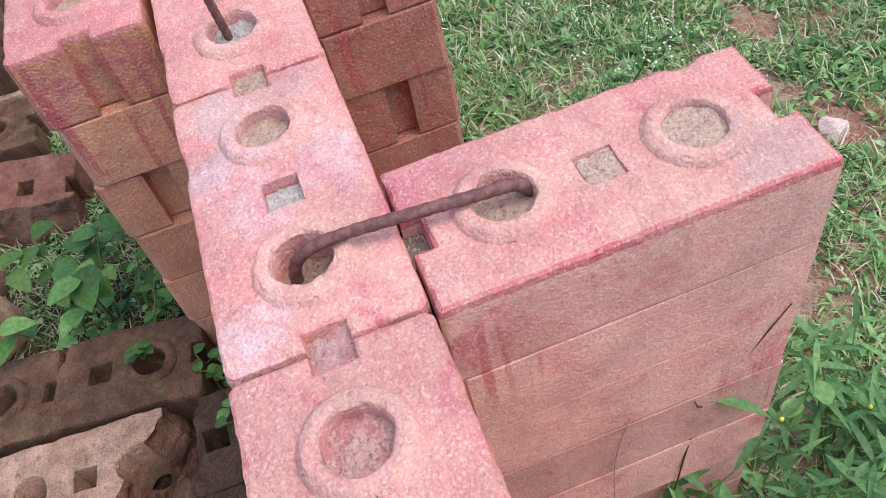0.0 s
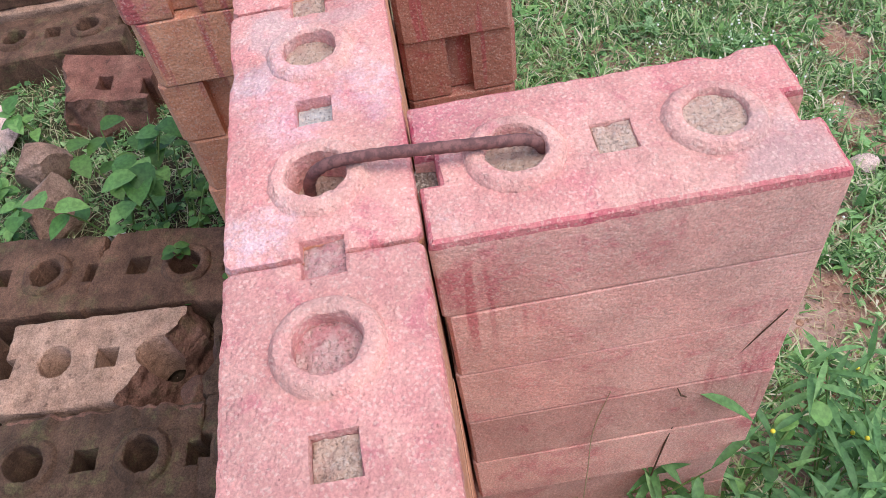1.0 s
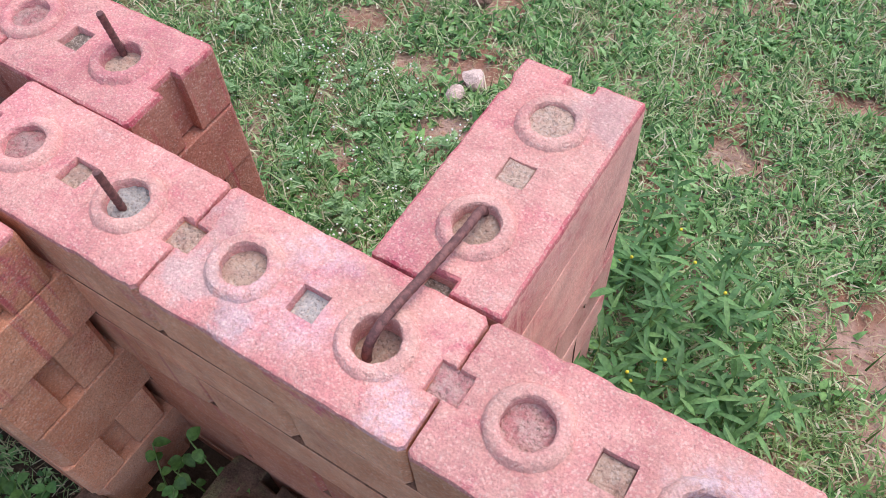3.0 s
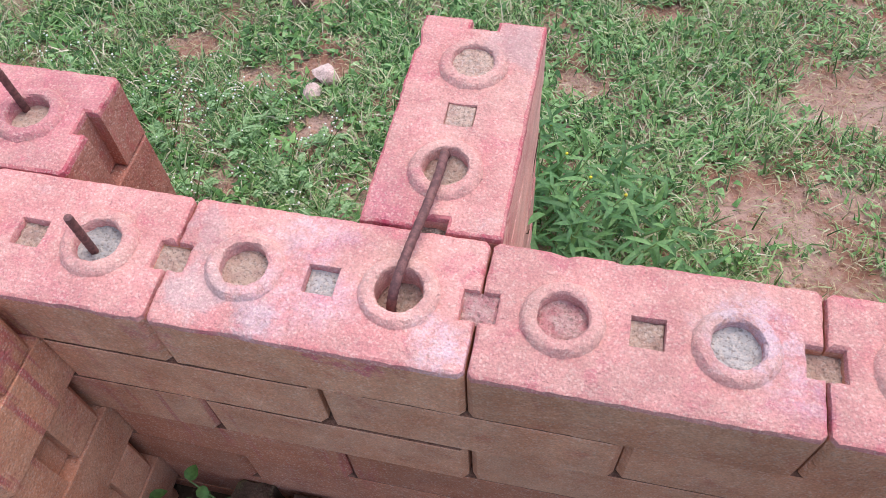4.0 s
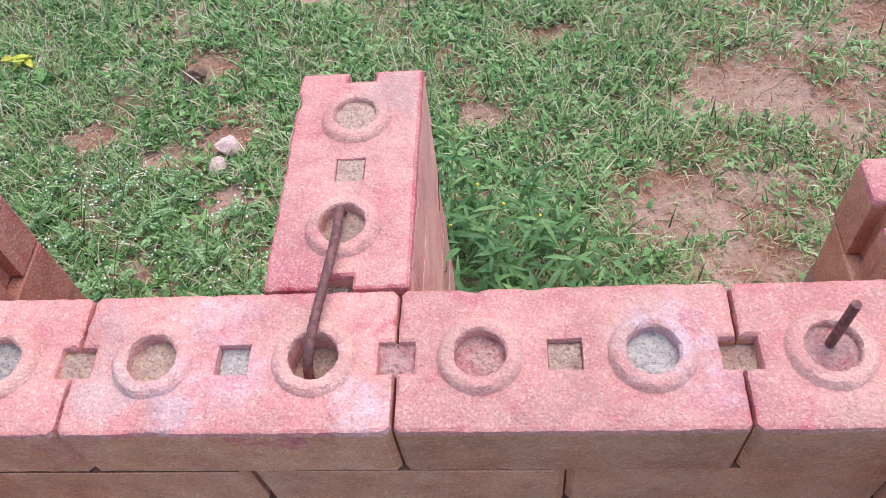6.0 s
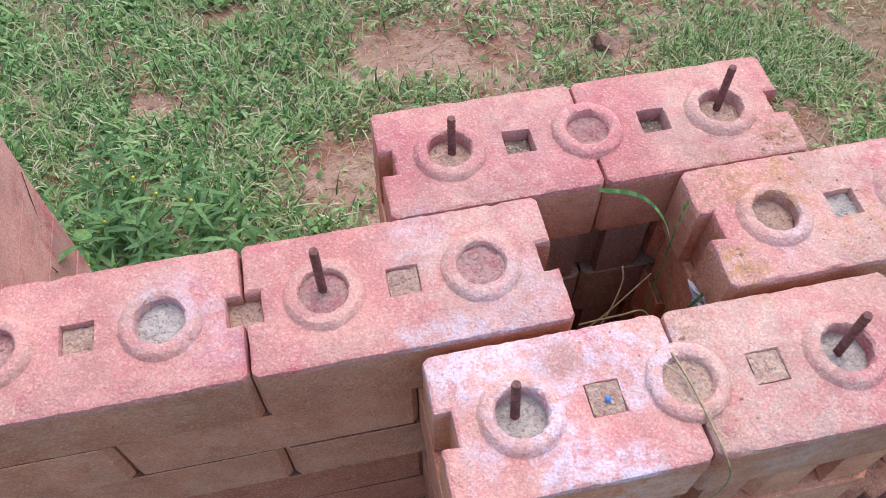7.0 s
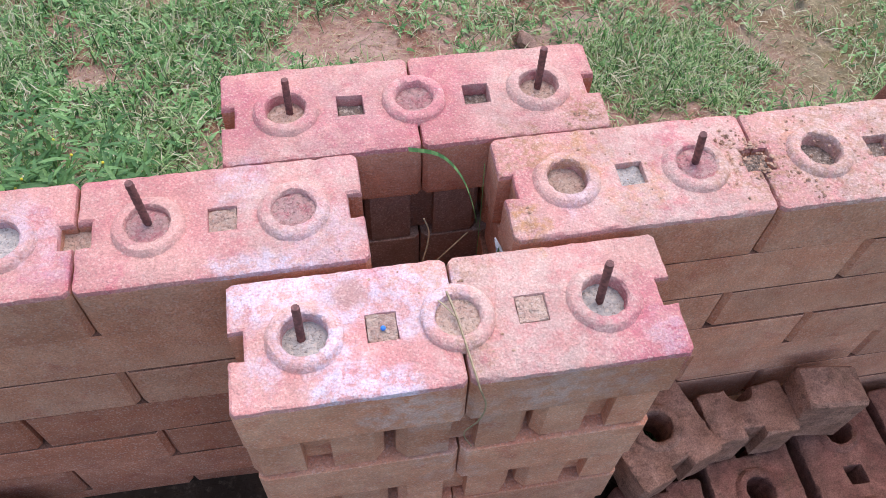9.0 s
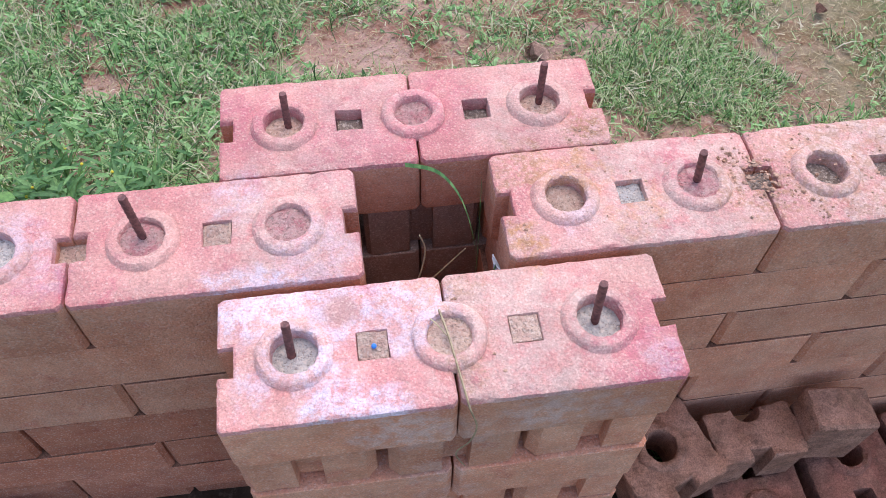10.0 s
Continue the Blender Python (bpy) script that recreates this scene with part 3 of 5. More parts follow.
wall_1 = empty("wall_1", Matrix(), "low wall of brown interlocking bricks with a red-washed top", "brick wall", kind="structure")
wall_2 = empty("wall_2", Matrix(), "short pink brick spur wall standing at right angles", "brick wall", kind="structure")
G, M_, P_, D_ = GREYMORTAR, MORTAR, PINKMORTAR, DARKMORTAR
RS, SQS = (-0.075, 0.075), (0.0,)
top_brick(wall_1, -0.45, 0.0705, 0, 0.298, "notch", "notch", RS, SQS, 1, [(0.003, P_), (0.006, G), (0.009, M_)])
top_brick(wall_1, -0.15, 0.0705, 0, 0.298, "notch", "notch", RS, SQS, 2, [(0.006, M_), (0.022, M_), (0.010, G)])
top_brick(wall_1, 0.15, 0.0705, 0, 0.298, "notch", "notch", RS, SQS, 3, [(0.007, P_), (0.006, G), (0.008, M_)])
top_brick(wall_1, 0.45, 0.0705, 0, 0.298, "notch", "notch", RS, SQS, 4, [(0.000, P_), (-0.001, P_), (0.004, M_)])
top_brick(wall_1, 0.90, 0.0705, 0, 0.298, "notch", "notch", RS, SQS, 5, [(0.009, M_), (-0.002, P_), (0.009, G)])
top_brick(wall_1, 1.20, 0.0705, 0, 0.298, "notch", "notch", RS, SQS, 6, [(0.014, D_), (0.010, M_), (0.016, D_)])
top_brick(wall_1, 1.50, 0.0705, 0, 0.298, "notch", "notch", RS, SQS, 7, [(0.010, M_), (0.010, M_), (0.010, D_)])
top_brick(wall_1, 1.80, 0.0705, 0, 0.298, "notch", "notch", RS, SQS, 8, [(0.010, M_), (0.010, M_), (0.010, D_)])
for x, d, m in ((-0.30, 0.010, M_), (0.0, 0.008, P_), (0.30, 0.016, M_), (1.05, 0.014, D_), (1.35, 0.012, D_), (1.65, 0.012, M_)):
    joint_fill(wall_1, x, 0.0705, d, m, int(500 + x * 100))
top_brick(wall_2, -0.0625, 0.2930, 90, 0.299, "notch", "notch", RS, SQS, 9, [(0.007, M_), (-0.002, M_), (0.002, M_)], SPUR, cut=0.002)
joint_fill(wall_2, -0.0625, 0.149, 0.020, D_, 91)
for k in range(1, 8):
    course_brick(wall_2, SPURS, -0.0625 if k < 5 else -0.068, (0.293 if k < 5 else 0.289) + 0.001 * (k % 2), k, 90)


def collar(parent, x, y, mat_fill, depth, seed):
    """The raised collar that lies over the joint of two bricks, with its mortar."""
    bm = bmesh.new()
    n = 48
    prof = [(COLLAR + 0.001, -0.004), (COLLAR, 0.001), (COLLAR - 0.0012, 0.0044), (COLLAR - 0.0045, 0.0072), (COLLAR - 0.009, 0.0080), (HOLE + 0.001, 0.0066), (HOLE - 0.001, 0.002), (HOLE - 0.0012, -0.03)]
    loops = [loop_of(bm, [(x + r * math.cos(2 * math.pi * i / n), y + r * math.sin(2 * math.pi * i / n)) for i in range(n)], TOPZ + z) for r, z in prof]
    for k in range(len(loops) - 1):
        bridge(bm, loops[k], loops[k + 1], 0)
    roughen(bm, seed, 0.0008, 0.0016)
    ob = part("collar", bm, RING, parent, smooth=50)
    plug(parent, x, y, HOLE - 0.0005, TOPZ - depth, mat_fill, seed + 3)
    return ob


def pillar(cx, label, fills, sides, meshes, rear, seed):
    """A hollow square pillar of three bricks a side round the end of the wall."""
    head, half, three = meshes
    rear_half, rear_three = rear
    p = empty("brick_pillar", Matrix(), label, "brick pillar", "hollow wall pillars", "structure")
    for s, (y, f) in enumerate(((-0.082, fills[0]), (0.2135, fills[1]))):
        top_brick(p, cx - 0.1125, y, 0, 0.2235, "notch", "arc", (-0.0375,), (0.0375,), seed + s * 2, f[0:2], sides[s])
        top_brick(p, cx + 0.1125, y, 0, 0.2235, "arc", "notch", (0.0375,), (-0.0375,), seed + s * 2 + 1, f[2:4], sides[s])
        collar(p, cx, y, f[4][1], f[4][0], seed + s + 20)
    for k in range(1, 7):
        for y in (-0.082, 0.2135):
            if k % 2 == 0:
                course_brick(p, three if y < 0 else rear_three, cx - 0.1125, y, k, 0)
                course_brick(p, three if y < 0 else rear_three, cx + 0.1125, y, k, 180)
            else:
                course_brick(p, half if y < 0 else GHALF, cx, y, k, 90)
                if y < 0:
                    course_brick(p, head, cx - 0.1535, -0.0045, k, 90)
                    course_brick(p, head, cx + 0.1535, -0.0045, k, 90)
                else:
                    course_brick(p, rear_half, cx - 0.1535, y, k, 90)
                    course_brick(p, rear_half, cx + 0.1535, y, k, 90)
    return p


pillar(0.675, "hollow square pillar of brown interlocking bricks, white bloom on top",
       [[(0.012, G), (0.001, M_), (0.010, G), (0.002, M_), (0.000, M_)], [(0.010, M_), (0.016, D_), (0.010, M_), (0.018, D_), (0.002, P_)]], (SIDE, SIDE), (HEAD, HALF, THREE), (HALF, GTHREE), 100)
pillar(-0.675, "hollow square pillar of red-stained interlocking bricks",
       [[(0.004, P_), (0.006, M_), (0.008, M_), (0.008, M_), (0.004, P_)], [(0.001, P_), (0.006, P_), (0.010, M_), (0.010, D_), (0.002, P_)]], (SIDE, REDSIDE), (HEAD, HALF, THREE), (RHALF, RTHREE), 200)

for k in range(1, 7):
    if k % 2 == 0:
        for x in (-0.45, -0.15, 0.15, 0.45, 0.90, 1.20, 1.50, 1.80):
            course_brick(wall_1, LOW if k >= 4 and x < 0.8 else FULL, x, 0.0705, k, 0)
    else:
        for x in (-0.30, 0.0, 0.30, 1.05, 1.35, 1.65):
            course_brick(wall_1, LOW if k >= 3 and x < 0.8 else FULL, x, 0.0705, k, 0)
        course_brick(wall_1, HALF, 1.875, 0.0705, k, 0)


# ---- steel bars ----
def tube(name, pts, radius, mat, parent=None, sides=8, ribs=0.0, taper=1.0):
    bm = bmesh.new()
    rows = []
    n = len(pts)
    for i, p in enumerate(pts):
        d = (Vector(pts[min(i + 1, n - 1)]) - Vector(pts[max(i - 1, 0)])).normalized()
        u = d.cross(Vector((0.31, 0.9, 0.2))).normalized()
        w = d.cross(u)
        r = radius * (1 + (taper - 1) * i / (n - 1)) * (1 + (ribs if i % 3 == 1 else 0))
        rows.append([bm.verts.new(Vector(p) + (u * math.cos(2 * math.pi * k / sides) + w * math.sin(2 * math.pi * k / sides)) * r) for k in range(sides)])
    for a, b in zip(rows, rows[1:]):
        bridge(bm, a, b, 0)
    bm.faces.new(rows[0][::-1])
    bm.faces.new(rows[-1])
    return part(name, bm, mat, parent, smooth=50)


def smooth_path(pts, n):
    pts = [Vector(p) for p in pts]
    out = []
    for i in range(len(pts) - 1):
        p0, p1, p2, p3 = pts[max(i - 1, 0)], pts[i], pts[i + 1], pts[min(i + 2, len(pts) - 1)]
        for k in range(n):
            t = k / n
            out.append(0.5 * ((2 * p1) + (p2 - p0) * t + (2 * p0 - 5 * p1 + 4 * p2 - p3) * t * t + (3 * p1 - p0 - 3 * p2 + p3) * t ** 3))
    return out + [pts[-1]]


def bar(base, tip, where):
    b, t = Vector(base), Vector(tip)
    ob = tube("steel_bar", [b.lerp(t, i / 36) for i in range(37)], 0.0042, STEEL, ribs=0.12)
    tagged(ob, "rusty ribbed steel bar in " + where, "steel bar", "reinforcing bars")


bar((-0.381, 0.066, 0.470), (-0.377, 0.060, 0.560), "the grey mortar of the wall")
bar((0.374, 0.077, 0.470), (0.374, 0.072, 0.575), "the pink mortar of the wall")
bar((0.982, 0.079, 0.470), (0.964, 0.066, 0.563), "the muddy mortar of the wall")
bar((0.521, -0.082, 0.465), (0.521, -0.068, 0.538), "the grey mortar of the pillar")
bar((0.824, -0.079, 0.465), (0.819, -0.079, 0.565), "the grey mortar of the pillar")
bar((0.529, 0.217, 0.465), (0.529, 0.226, 0.542), "the mortar of the pillar")
bar((0.828, 0.223, 0.465), (0.828, 0.223, 0.556), "the mortar of the pillar")
bar((-0.543, 0.230, 0.470), (-0.537, 0.221, 0.560), "the pink mortar of the red pillar")
bent = smooth_path([(-0.081, 0.060, 0.462), (-0.081, 0.062, 0.492), (-0.078, 0.078, 0.511), (-0.074, 0.110, 0.517), (-0.068, 0.16, 0.518), (-0.065, 0.205, 0.516), (-0.066, 0.230, 0.511), (-0.067, 0.241, 0.496), (-0.067, 0.243, 0.470)], 12)
tagged(tube("bent_steel_bar", bent, 0.0046, STEEL, sides=10, ribs=0.10), "rusty ribbed steel bar bent between the wall and the spur wall", "steel bar", "reinforcing bars")


# ---- loose bricks ----
def loose_brick(m, length, left, right, rounds, squares, seed, mats, label, collars=True, crumble=0.0, bites=(), width=W):
    """A brick lying about; bites: planes (point, normal) past which it is broken away."""
    bm = fine_brick(length, left, right, rounds, squares, seed, through=True, collar=collars, width=width)
    for point, normal in bites:
        p, nrm = Vector(point), Vector(normal).normalized()
        cut = bmesh.ops.bisect_plane(bm, geom=bm.verts[:] + bm.edges[:] + bm.faces[:], plane_co=p, plane_no=nrm, clear_outer=True)
        rim = [e for e in cut["geom_cut"] if isinstance(e, bmesh.types.BMEdge)]
        made = bmesh.ops.triangle_fill(bm, edges=rim, use_beauty=True, normal=nrm)
        core = [f for f in made["geom"] if isinstance(f, bmesh.types.BMFace)]
        for f in core:
            f.material_index = 4
        for size in (0.024, 0.012, 0.007):
            longer = list({e for f in core if f.is_valid for e in f.edges if e.calc_length() > size})
            if longer:
                bmesh.ops.subdivide_edges(bm, edges=longer, cuts=1)
                bmesh.ops.triangulate(bm, faces=[f for f in bm.faces if len(f.verts) > 3])
            core = [f for f in bm.faces if f.material_index == 4 and abs((f.calc_center_median() - p).dot(nrm)) < 1e-4]
        for v in {v for f in core for v in f.verts}:
            v.co += nrm * (0.012 * noise.noise(v.co * 26 + Vector((seed, 0, 0))) + 0.005 * noise.noise(v.co * 75 + Vector((0, seed, 0))) - 0.002)
    roughen(bm, seed + 50, 0.003 + crumble, 0.0012)
    ob = part("loose_brick", bm, [*mats, BROKEN], None, smooth=35)
    ob.matrix_basis = m
    return tagged(ob, label, "brick", "loose bricks")


def same(m):
    return [m, m, m, m]


LZ = -0.0615
loose_brick(pose(-0.284, -0.320, LZ, 0.5, 0, 85.5), 0.297, "notch", "flat", (-0.075, 0.066), (0.0,), 301, same(CLEAN), "clean tan loose brick with one end broken off", False, 0, (((0.060, 0.0, 0.1), (0.80, -0.50, 0.38)), ((0.115, 0.0, 0.06), (1, 0.1, 0.3))))
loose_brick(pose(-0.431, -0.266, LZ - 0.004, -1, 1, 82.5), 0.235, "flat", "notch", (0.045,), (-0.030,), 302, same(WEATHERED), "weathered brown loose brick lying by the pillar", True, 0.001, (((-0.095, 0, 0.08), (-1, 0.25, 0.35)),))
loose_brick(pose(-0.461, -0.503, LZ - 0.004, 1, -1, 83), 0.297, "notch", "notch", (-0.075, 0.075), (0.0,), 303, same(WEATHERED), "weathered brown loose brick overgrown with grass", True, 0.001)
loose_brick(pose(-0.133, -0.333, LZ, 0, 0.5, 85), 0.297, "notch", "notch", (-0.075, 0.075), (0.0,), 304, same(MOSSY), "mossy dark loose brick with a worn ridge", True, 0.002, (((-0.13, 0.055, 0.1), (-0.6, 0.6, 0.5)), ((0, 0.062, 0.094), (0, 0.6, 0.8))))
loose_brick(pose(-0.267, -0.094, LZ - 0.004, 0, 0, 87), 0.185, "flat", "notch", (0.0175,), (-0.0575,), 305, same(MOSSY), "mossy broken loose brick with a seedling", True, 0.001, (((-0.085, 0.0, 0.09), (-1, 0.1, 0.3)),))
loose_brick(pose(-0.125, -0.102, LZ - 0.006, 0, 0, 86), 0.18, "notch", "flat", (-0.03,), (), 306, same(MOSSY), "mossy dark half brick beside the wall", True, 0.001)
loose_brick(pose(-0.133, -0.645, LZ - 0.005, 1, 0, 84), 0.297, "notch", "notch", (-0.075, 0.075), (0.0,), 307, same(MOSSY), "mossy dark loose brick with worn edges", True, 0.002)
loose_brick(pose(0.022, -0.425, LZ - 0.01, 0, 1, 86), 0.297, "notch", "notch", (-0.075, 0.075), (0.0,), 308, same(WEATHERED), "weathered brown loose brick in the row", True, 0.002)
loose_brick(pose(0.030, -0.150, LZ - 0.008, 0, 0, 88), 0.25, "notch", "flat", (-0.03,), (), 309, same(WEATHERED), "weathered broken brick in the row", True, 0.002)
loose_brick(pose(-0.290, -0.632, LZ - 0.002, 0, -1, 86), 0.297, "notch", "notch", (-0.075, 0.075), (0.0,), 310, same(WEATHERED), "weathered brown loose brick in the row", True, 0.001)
# stack beyond the red pillar
loose_brick(pose(-1.118, -0.545, -0.095, 0, 0, 92), 0.297, "notch", "notch", (-0.075, 0.075), (0.0,), 320, same(WEATHERED), "dusty brown brick at the foot of the stack", True, 0.001)
loose_brick(pose(-0.925, -0.425, -0.082, 6, 4, 74), 0.20, "flat", "notch", (), (0.01,), 321, same(RUSTRED), "crumbled red broken brick lying in the weeds", False, 0.006, (((-0.07, 0, 0.08), (-1, -0.4, 0.4)), ((0.0, -0.05, 0.08), (0.2, -1, 0.5))))
for i, (x, y, z, yaw) in enumerate(((-1.285, -0.56, -0.095, 92), (-1.300, -0.57, -0.0035, 91), (-1.46, -0.56, -0.095, 91), (-1.47, -0.57, -0.0035, 92), (-1.455, -0.56, 0.088, 91), (-1.29, -0.25, -0.095, 91), (-1.46, -0.25, -0.095, 90),
                                    (-1.47, -0.26, -0.0035, 92), (-1.13, -0.86, -0.095, 92), (-1.30, -0.87, -0.0035, 91), (-1.29, -0.87, -0.095, 91))):
    loose_brick(pose(x, y, z, 0, 0, yaw), 0.297, "notch", "notch", (-0.075, 0.075), (0.0,), 330 + i, same(WEATHERED if i % 3 else CLEAN), "dusty brown brick piled in a stack", True, 0.001)
# heap by the brown pillar
loose_brick(pose(1.172, -0.232, -0.150, 1, 0, 91), 0.297, "notch", "notch", (-0.075, 0.075), (0.0,), 350, same(RUSTRED), "rust-red loose brick in the heap", True, 0.001)
loose_brick(pose(1.338, -0.157, -0.150, 0, 1, 91), 0.297, "notch", "notch", (-0.075, 0.075), (0.0,), 351, same(RUSTRED), "rust-red loose brick under a broken one", True, 0.001)
loose_brick(pose(1.500, -0.165, -0.155, 0, 0, 93), 0.297, "notch", "notch", (-0.075, 0.075), (0.0,), 352, same(RUSTRED), "rust-red loose brick in the heap", True, 0.001)
loose_brick(pose(1.008, -0.265, -0.152, 0, 0, 88), 0.297, "notch", "notch", (-0.075, 0.075), (0.0,), 353, same(RUSTRED), "rust-red loose brick beside the pillar", True, 0.001)
loose_brick(pose(1.152, -0.062, -0.046, 0, 0, -87), 0.085, "arc", "notch", (), (), 354, same(HEAPBROWN), "half brick broken through its round hole", False, 0.001)
loose_brick(pose(1.010, -0.070, -0.043, 3, 3, -71), 0.13, "flat", "notch", (-0.010,), (), 355, same(HEAPBROWN), "broken half brick leaning in the heap", True, 0.001)
loose_brick(pose(1.316, -0.062, 0.030, 5, -86, -9), 0.118, "flat", "flat", (), (), 356, same(HEAPBROWN), "brown brick stub tipped over on the heap", False, 0.002, ((( 0.06, 0.045, 0.08), (0.3, 1, 0.4)),), 0.068)
loose_brick(pose(1.47, 0.262, 0.19, 6, -70, 24), 0.297, "notch", "notch", (-0.075, 0.075), (0.0,), 357, same(RUSTRED), "rust-red brick leaning behind the wall", True, 0.001)


# ---- stones ----
def stone(x, y, z, r, squash, seed, mat, label, name="stone", sharp=0.35):
    bm = bmesh.new()
    bmesh.ops.create_icosphere(bm, subdivisions=4, radius=1)
    rng = random.Random(seed)
    cuts = [(Vector((rng.gauss(0, 1), rng.gauss(0, 1), rng.gauss(0, 0.7))).normalized(), rng.uniform(0.45, 0.8)) for _ in range(13)]
    for v in bm.verts:
        for nrm, d in cuts:
            k = v.co.dot(nrm) - d
            if k > 0:
                v.co -= nrm * k * 0.92
        v.co += noise.noise_vector(v.co * 2.3 + Vector((seed, 0, 0))) * sharp * 0.14 + noise.noise_vector(v.co * 9 + Vector((seed, 3, 0))) * 0.03
        v.co = Vector((v.co.x * squash[0], v.co.y * squash[1], v.co.z * squash[2])) * r
    ob = part(name, bm, mat, None, smooth=18)
    ob.matrix_basis = pose(x, y, z, 0, 0, rng.uniform(0, 360))
    return tagged(ob, label, "stone")


stone(-0.640, -0.485, -0.030, 0.072, (1.15, 0.9, 0.85), 11, STONE, "brown rough field stone beside the weeds")
stone(-0.755, -0.515, -0.035, 0.066, (1.1, 1.0, 0.9), 12, STONE, "brown angular field stone in the weeds")
stone(-0.475, -0.455, -0.060, 0.030, (1, 1, 0.8), 13, BROKEN, "small dark brown stone by the bricks")
stone(-0.900, -0.650, -0.060, 0.075, (1.2, 0.8, 0.7), 14, PALESTONE, "pale beige block of stone in the weeds")
stone(-0.215, -0.197, -0.010, 0.034, (1, 1.1, 0.9), 15, BROKEN, "dark red crumbled lump on the broken brick")
stone(-0.185, -0.215, -0.020, 0.026, (1, 1, 0.9), 16, BROKEN, "dark red crumbled lump beside the brick")
stone(-0.519, 0.955, -0.16, 0.037, (1.05, 0.9, 0.75), 21, PALESTONE, "pale pink stone lying on the grass")
stone(-0.535, 0.89, -0.158, 0.027, (0.9, 1.1, 0.8), 22, PALESTONE, "small pale pink stone on the grass")
stone(-0.654, 1.205, -0.174, 0.034, (1.2, 0.8, 0.75), 23, STONE, "brown angular stone on bare soil")
stone(-0.663, 1.19, -0.183, 0.025, (1.2, 0.8, 0.7), 24, STONE, "small brown stone on bare soil")
stone(1.07, 1.021, -0.172, 0.025, (1.3, 0.9, 0.7), 25, BROKEN, "small red-brown stone on bare soil")
stone(1.065, 1.01, -0.167, 0.033, (1.4, 0.8, 0.6), 26, STONE, "red-brown stone at the edge of the grass")
stone(0.558, 0.954, -0.174, 0.013, (1.2, 0.9, 0.6), 27, STONE, "small brown pebble on bare soil", "pebble")
stone(-0.168, 1.561, -0.21, 0.019, (1.3, 0.9, 0.6), 28, PALESTONE, "small pale stone in the grass", "pebble")
stone(1.83, 1.093, -0.179, 0.02, (1.2, 0.9, 0.6), 29, BROKEN, "small red-brown stone on bare soil", "pebble")


# ---- plants ----
class Leaves:
    """Gathers folded leaves into one mesh."""

    def __init__(self):
        self.v, self.f = [], []

    def leaf(self, base, way, up, length, width, kind="ovate", droop=0.4, rows=6, fold=0.25):
        base, way = Vector(base), Vector(way).normalized()
        side = way.cross(Vector(up))
        side = side.normalized() if side.length > 1e-4 else Vector((1, 0, 0))
        nor = side.cross(way).normalized()
        k0 = len(self.v)
        p, d = base.copy(), way.copy()
        for i in range(rows + 1):
            t = i / rows
            if kind == "ovate":
                w = (math.sin(math.pi * min(1, t ** 0.75)) ** 0.8) * 0.5
            elif kind == "round":
                w = math.sqrt(max(0.0, 1 - (2 * t - 1) ** 2)) * 0.5
            else:
                w = (math.sin(math.pi * t ** 0.8) ** 1.1) * 0.5
            if kind == "ovate" and i % 2 and 0 < i < rows:
                w *= 1.07
            w = max(w, 0.012) * width
            n2 = side.cross(d).normalized()
            self.v += [p - side * w + n2 * w * fold, p.copy(), p + side * w + n2 * w * fold]
            d = (d - nor * droop / rows).normalized()
            p = p + d * (length / rows)
        for i in range(rows):
            a = k0 + 3 * i
            self.f += [(a, a + 1, a + 4, a + 3), (a + 1, a + 2, a + 5, a + 4)]

    def make(self, name, mat, parent, label=""):
        return link(name, self.v, self.f, [mat], parent, label, smooth=80)


def turn(a, e):
    return Vector((math.cos(a) * math.cos(e), math.sin(a) * math.cos(e), math.sin(e)))


def lance_weed(x, y, z, tall, lean, seed, n=22, leaf=0.06, width=0.011, mat=LANCE, label="green weed with long narrow leaves", flower=False):
    """An upright weed with narrow leaves along bending stems."""
    r = random.Random(seed)
    ob = empty("weed", pose(x, y, z), label, "weed", "weeds by the wall")
    L = Leaves()
    for s in range(5):
        a = r.uniform(0, 6.28)
        top = Vector((lean[0], lean[1], 0)) + Vector((math.cos(a), math.sin(a), 0)) * tall * 0.5
        top.z = tall * r.uniform(0.7, 1.0)
        stem = smooth_path([(0, 0, -0.01), tuple(top * 0.5 + Vector((0, 0, tall * 0.12))), tuple(top)], 8)
        tube("stem", stem, 0.0016, STEM, ob, 5, taper=0.5)
        for i in range(n // 3 + 1):
            t = 0.15 + 0.85 * i / (n // 3)
            p = stem[min(len(stem) - 1, int(t * (len(stem) - 1)))]
            L.leaf(p, turn(i * 2.4 + a, r.uniform(-0.1, 1.1)), (0, 0, 1), leaf * r.uniform(0.45, 1.15), width * r.uniform(0.8, 1.2), "lance", r.uniform(0.4, 1.0), 6)
        if flower:
            bm = bmesh.new()
            bmesh.ops.create_icosphere(bm, subdivisions=2, radius=0.003)
            bmesh.ops.translate(bm, verts=bm.verts, vec=top + Vector((0, 0, 0.003)))
            part("flower", bm, YELLOW, ob, "small yellow flower")
    L.make("foliage", mat, ob)
    return ob


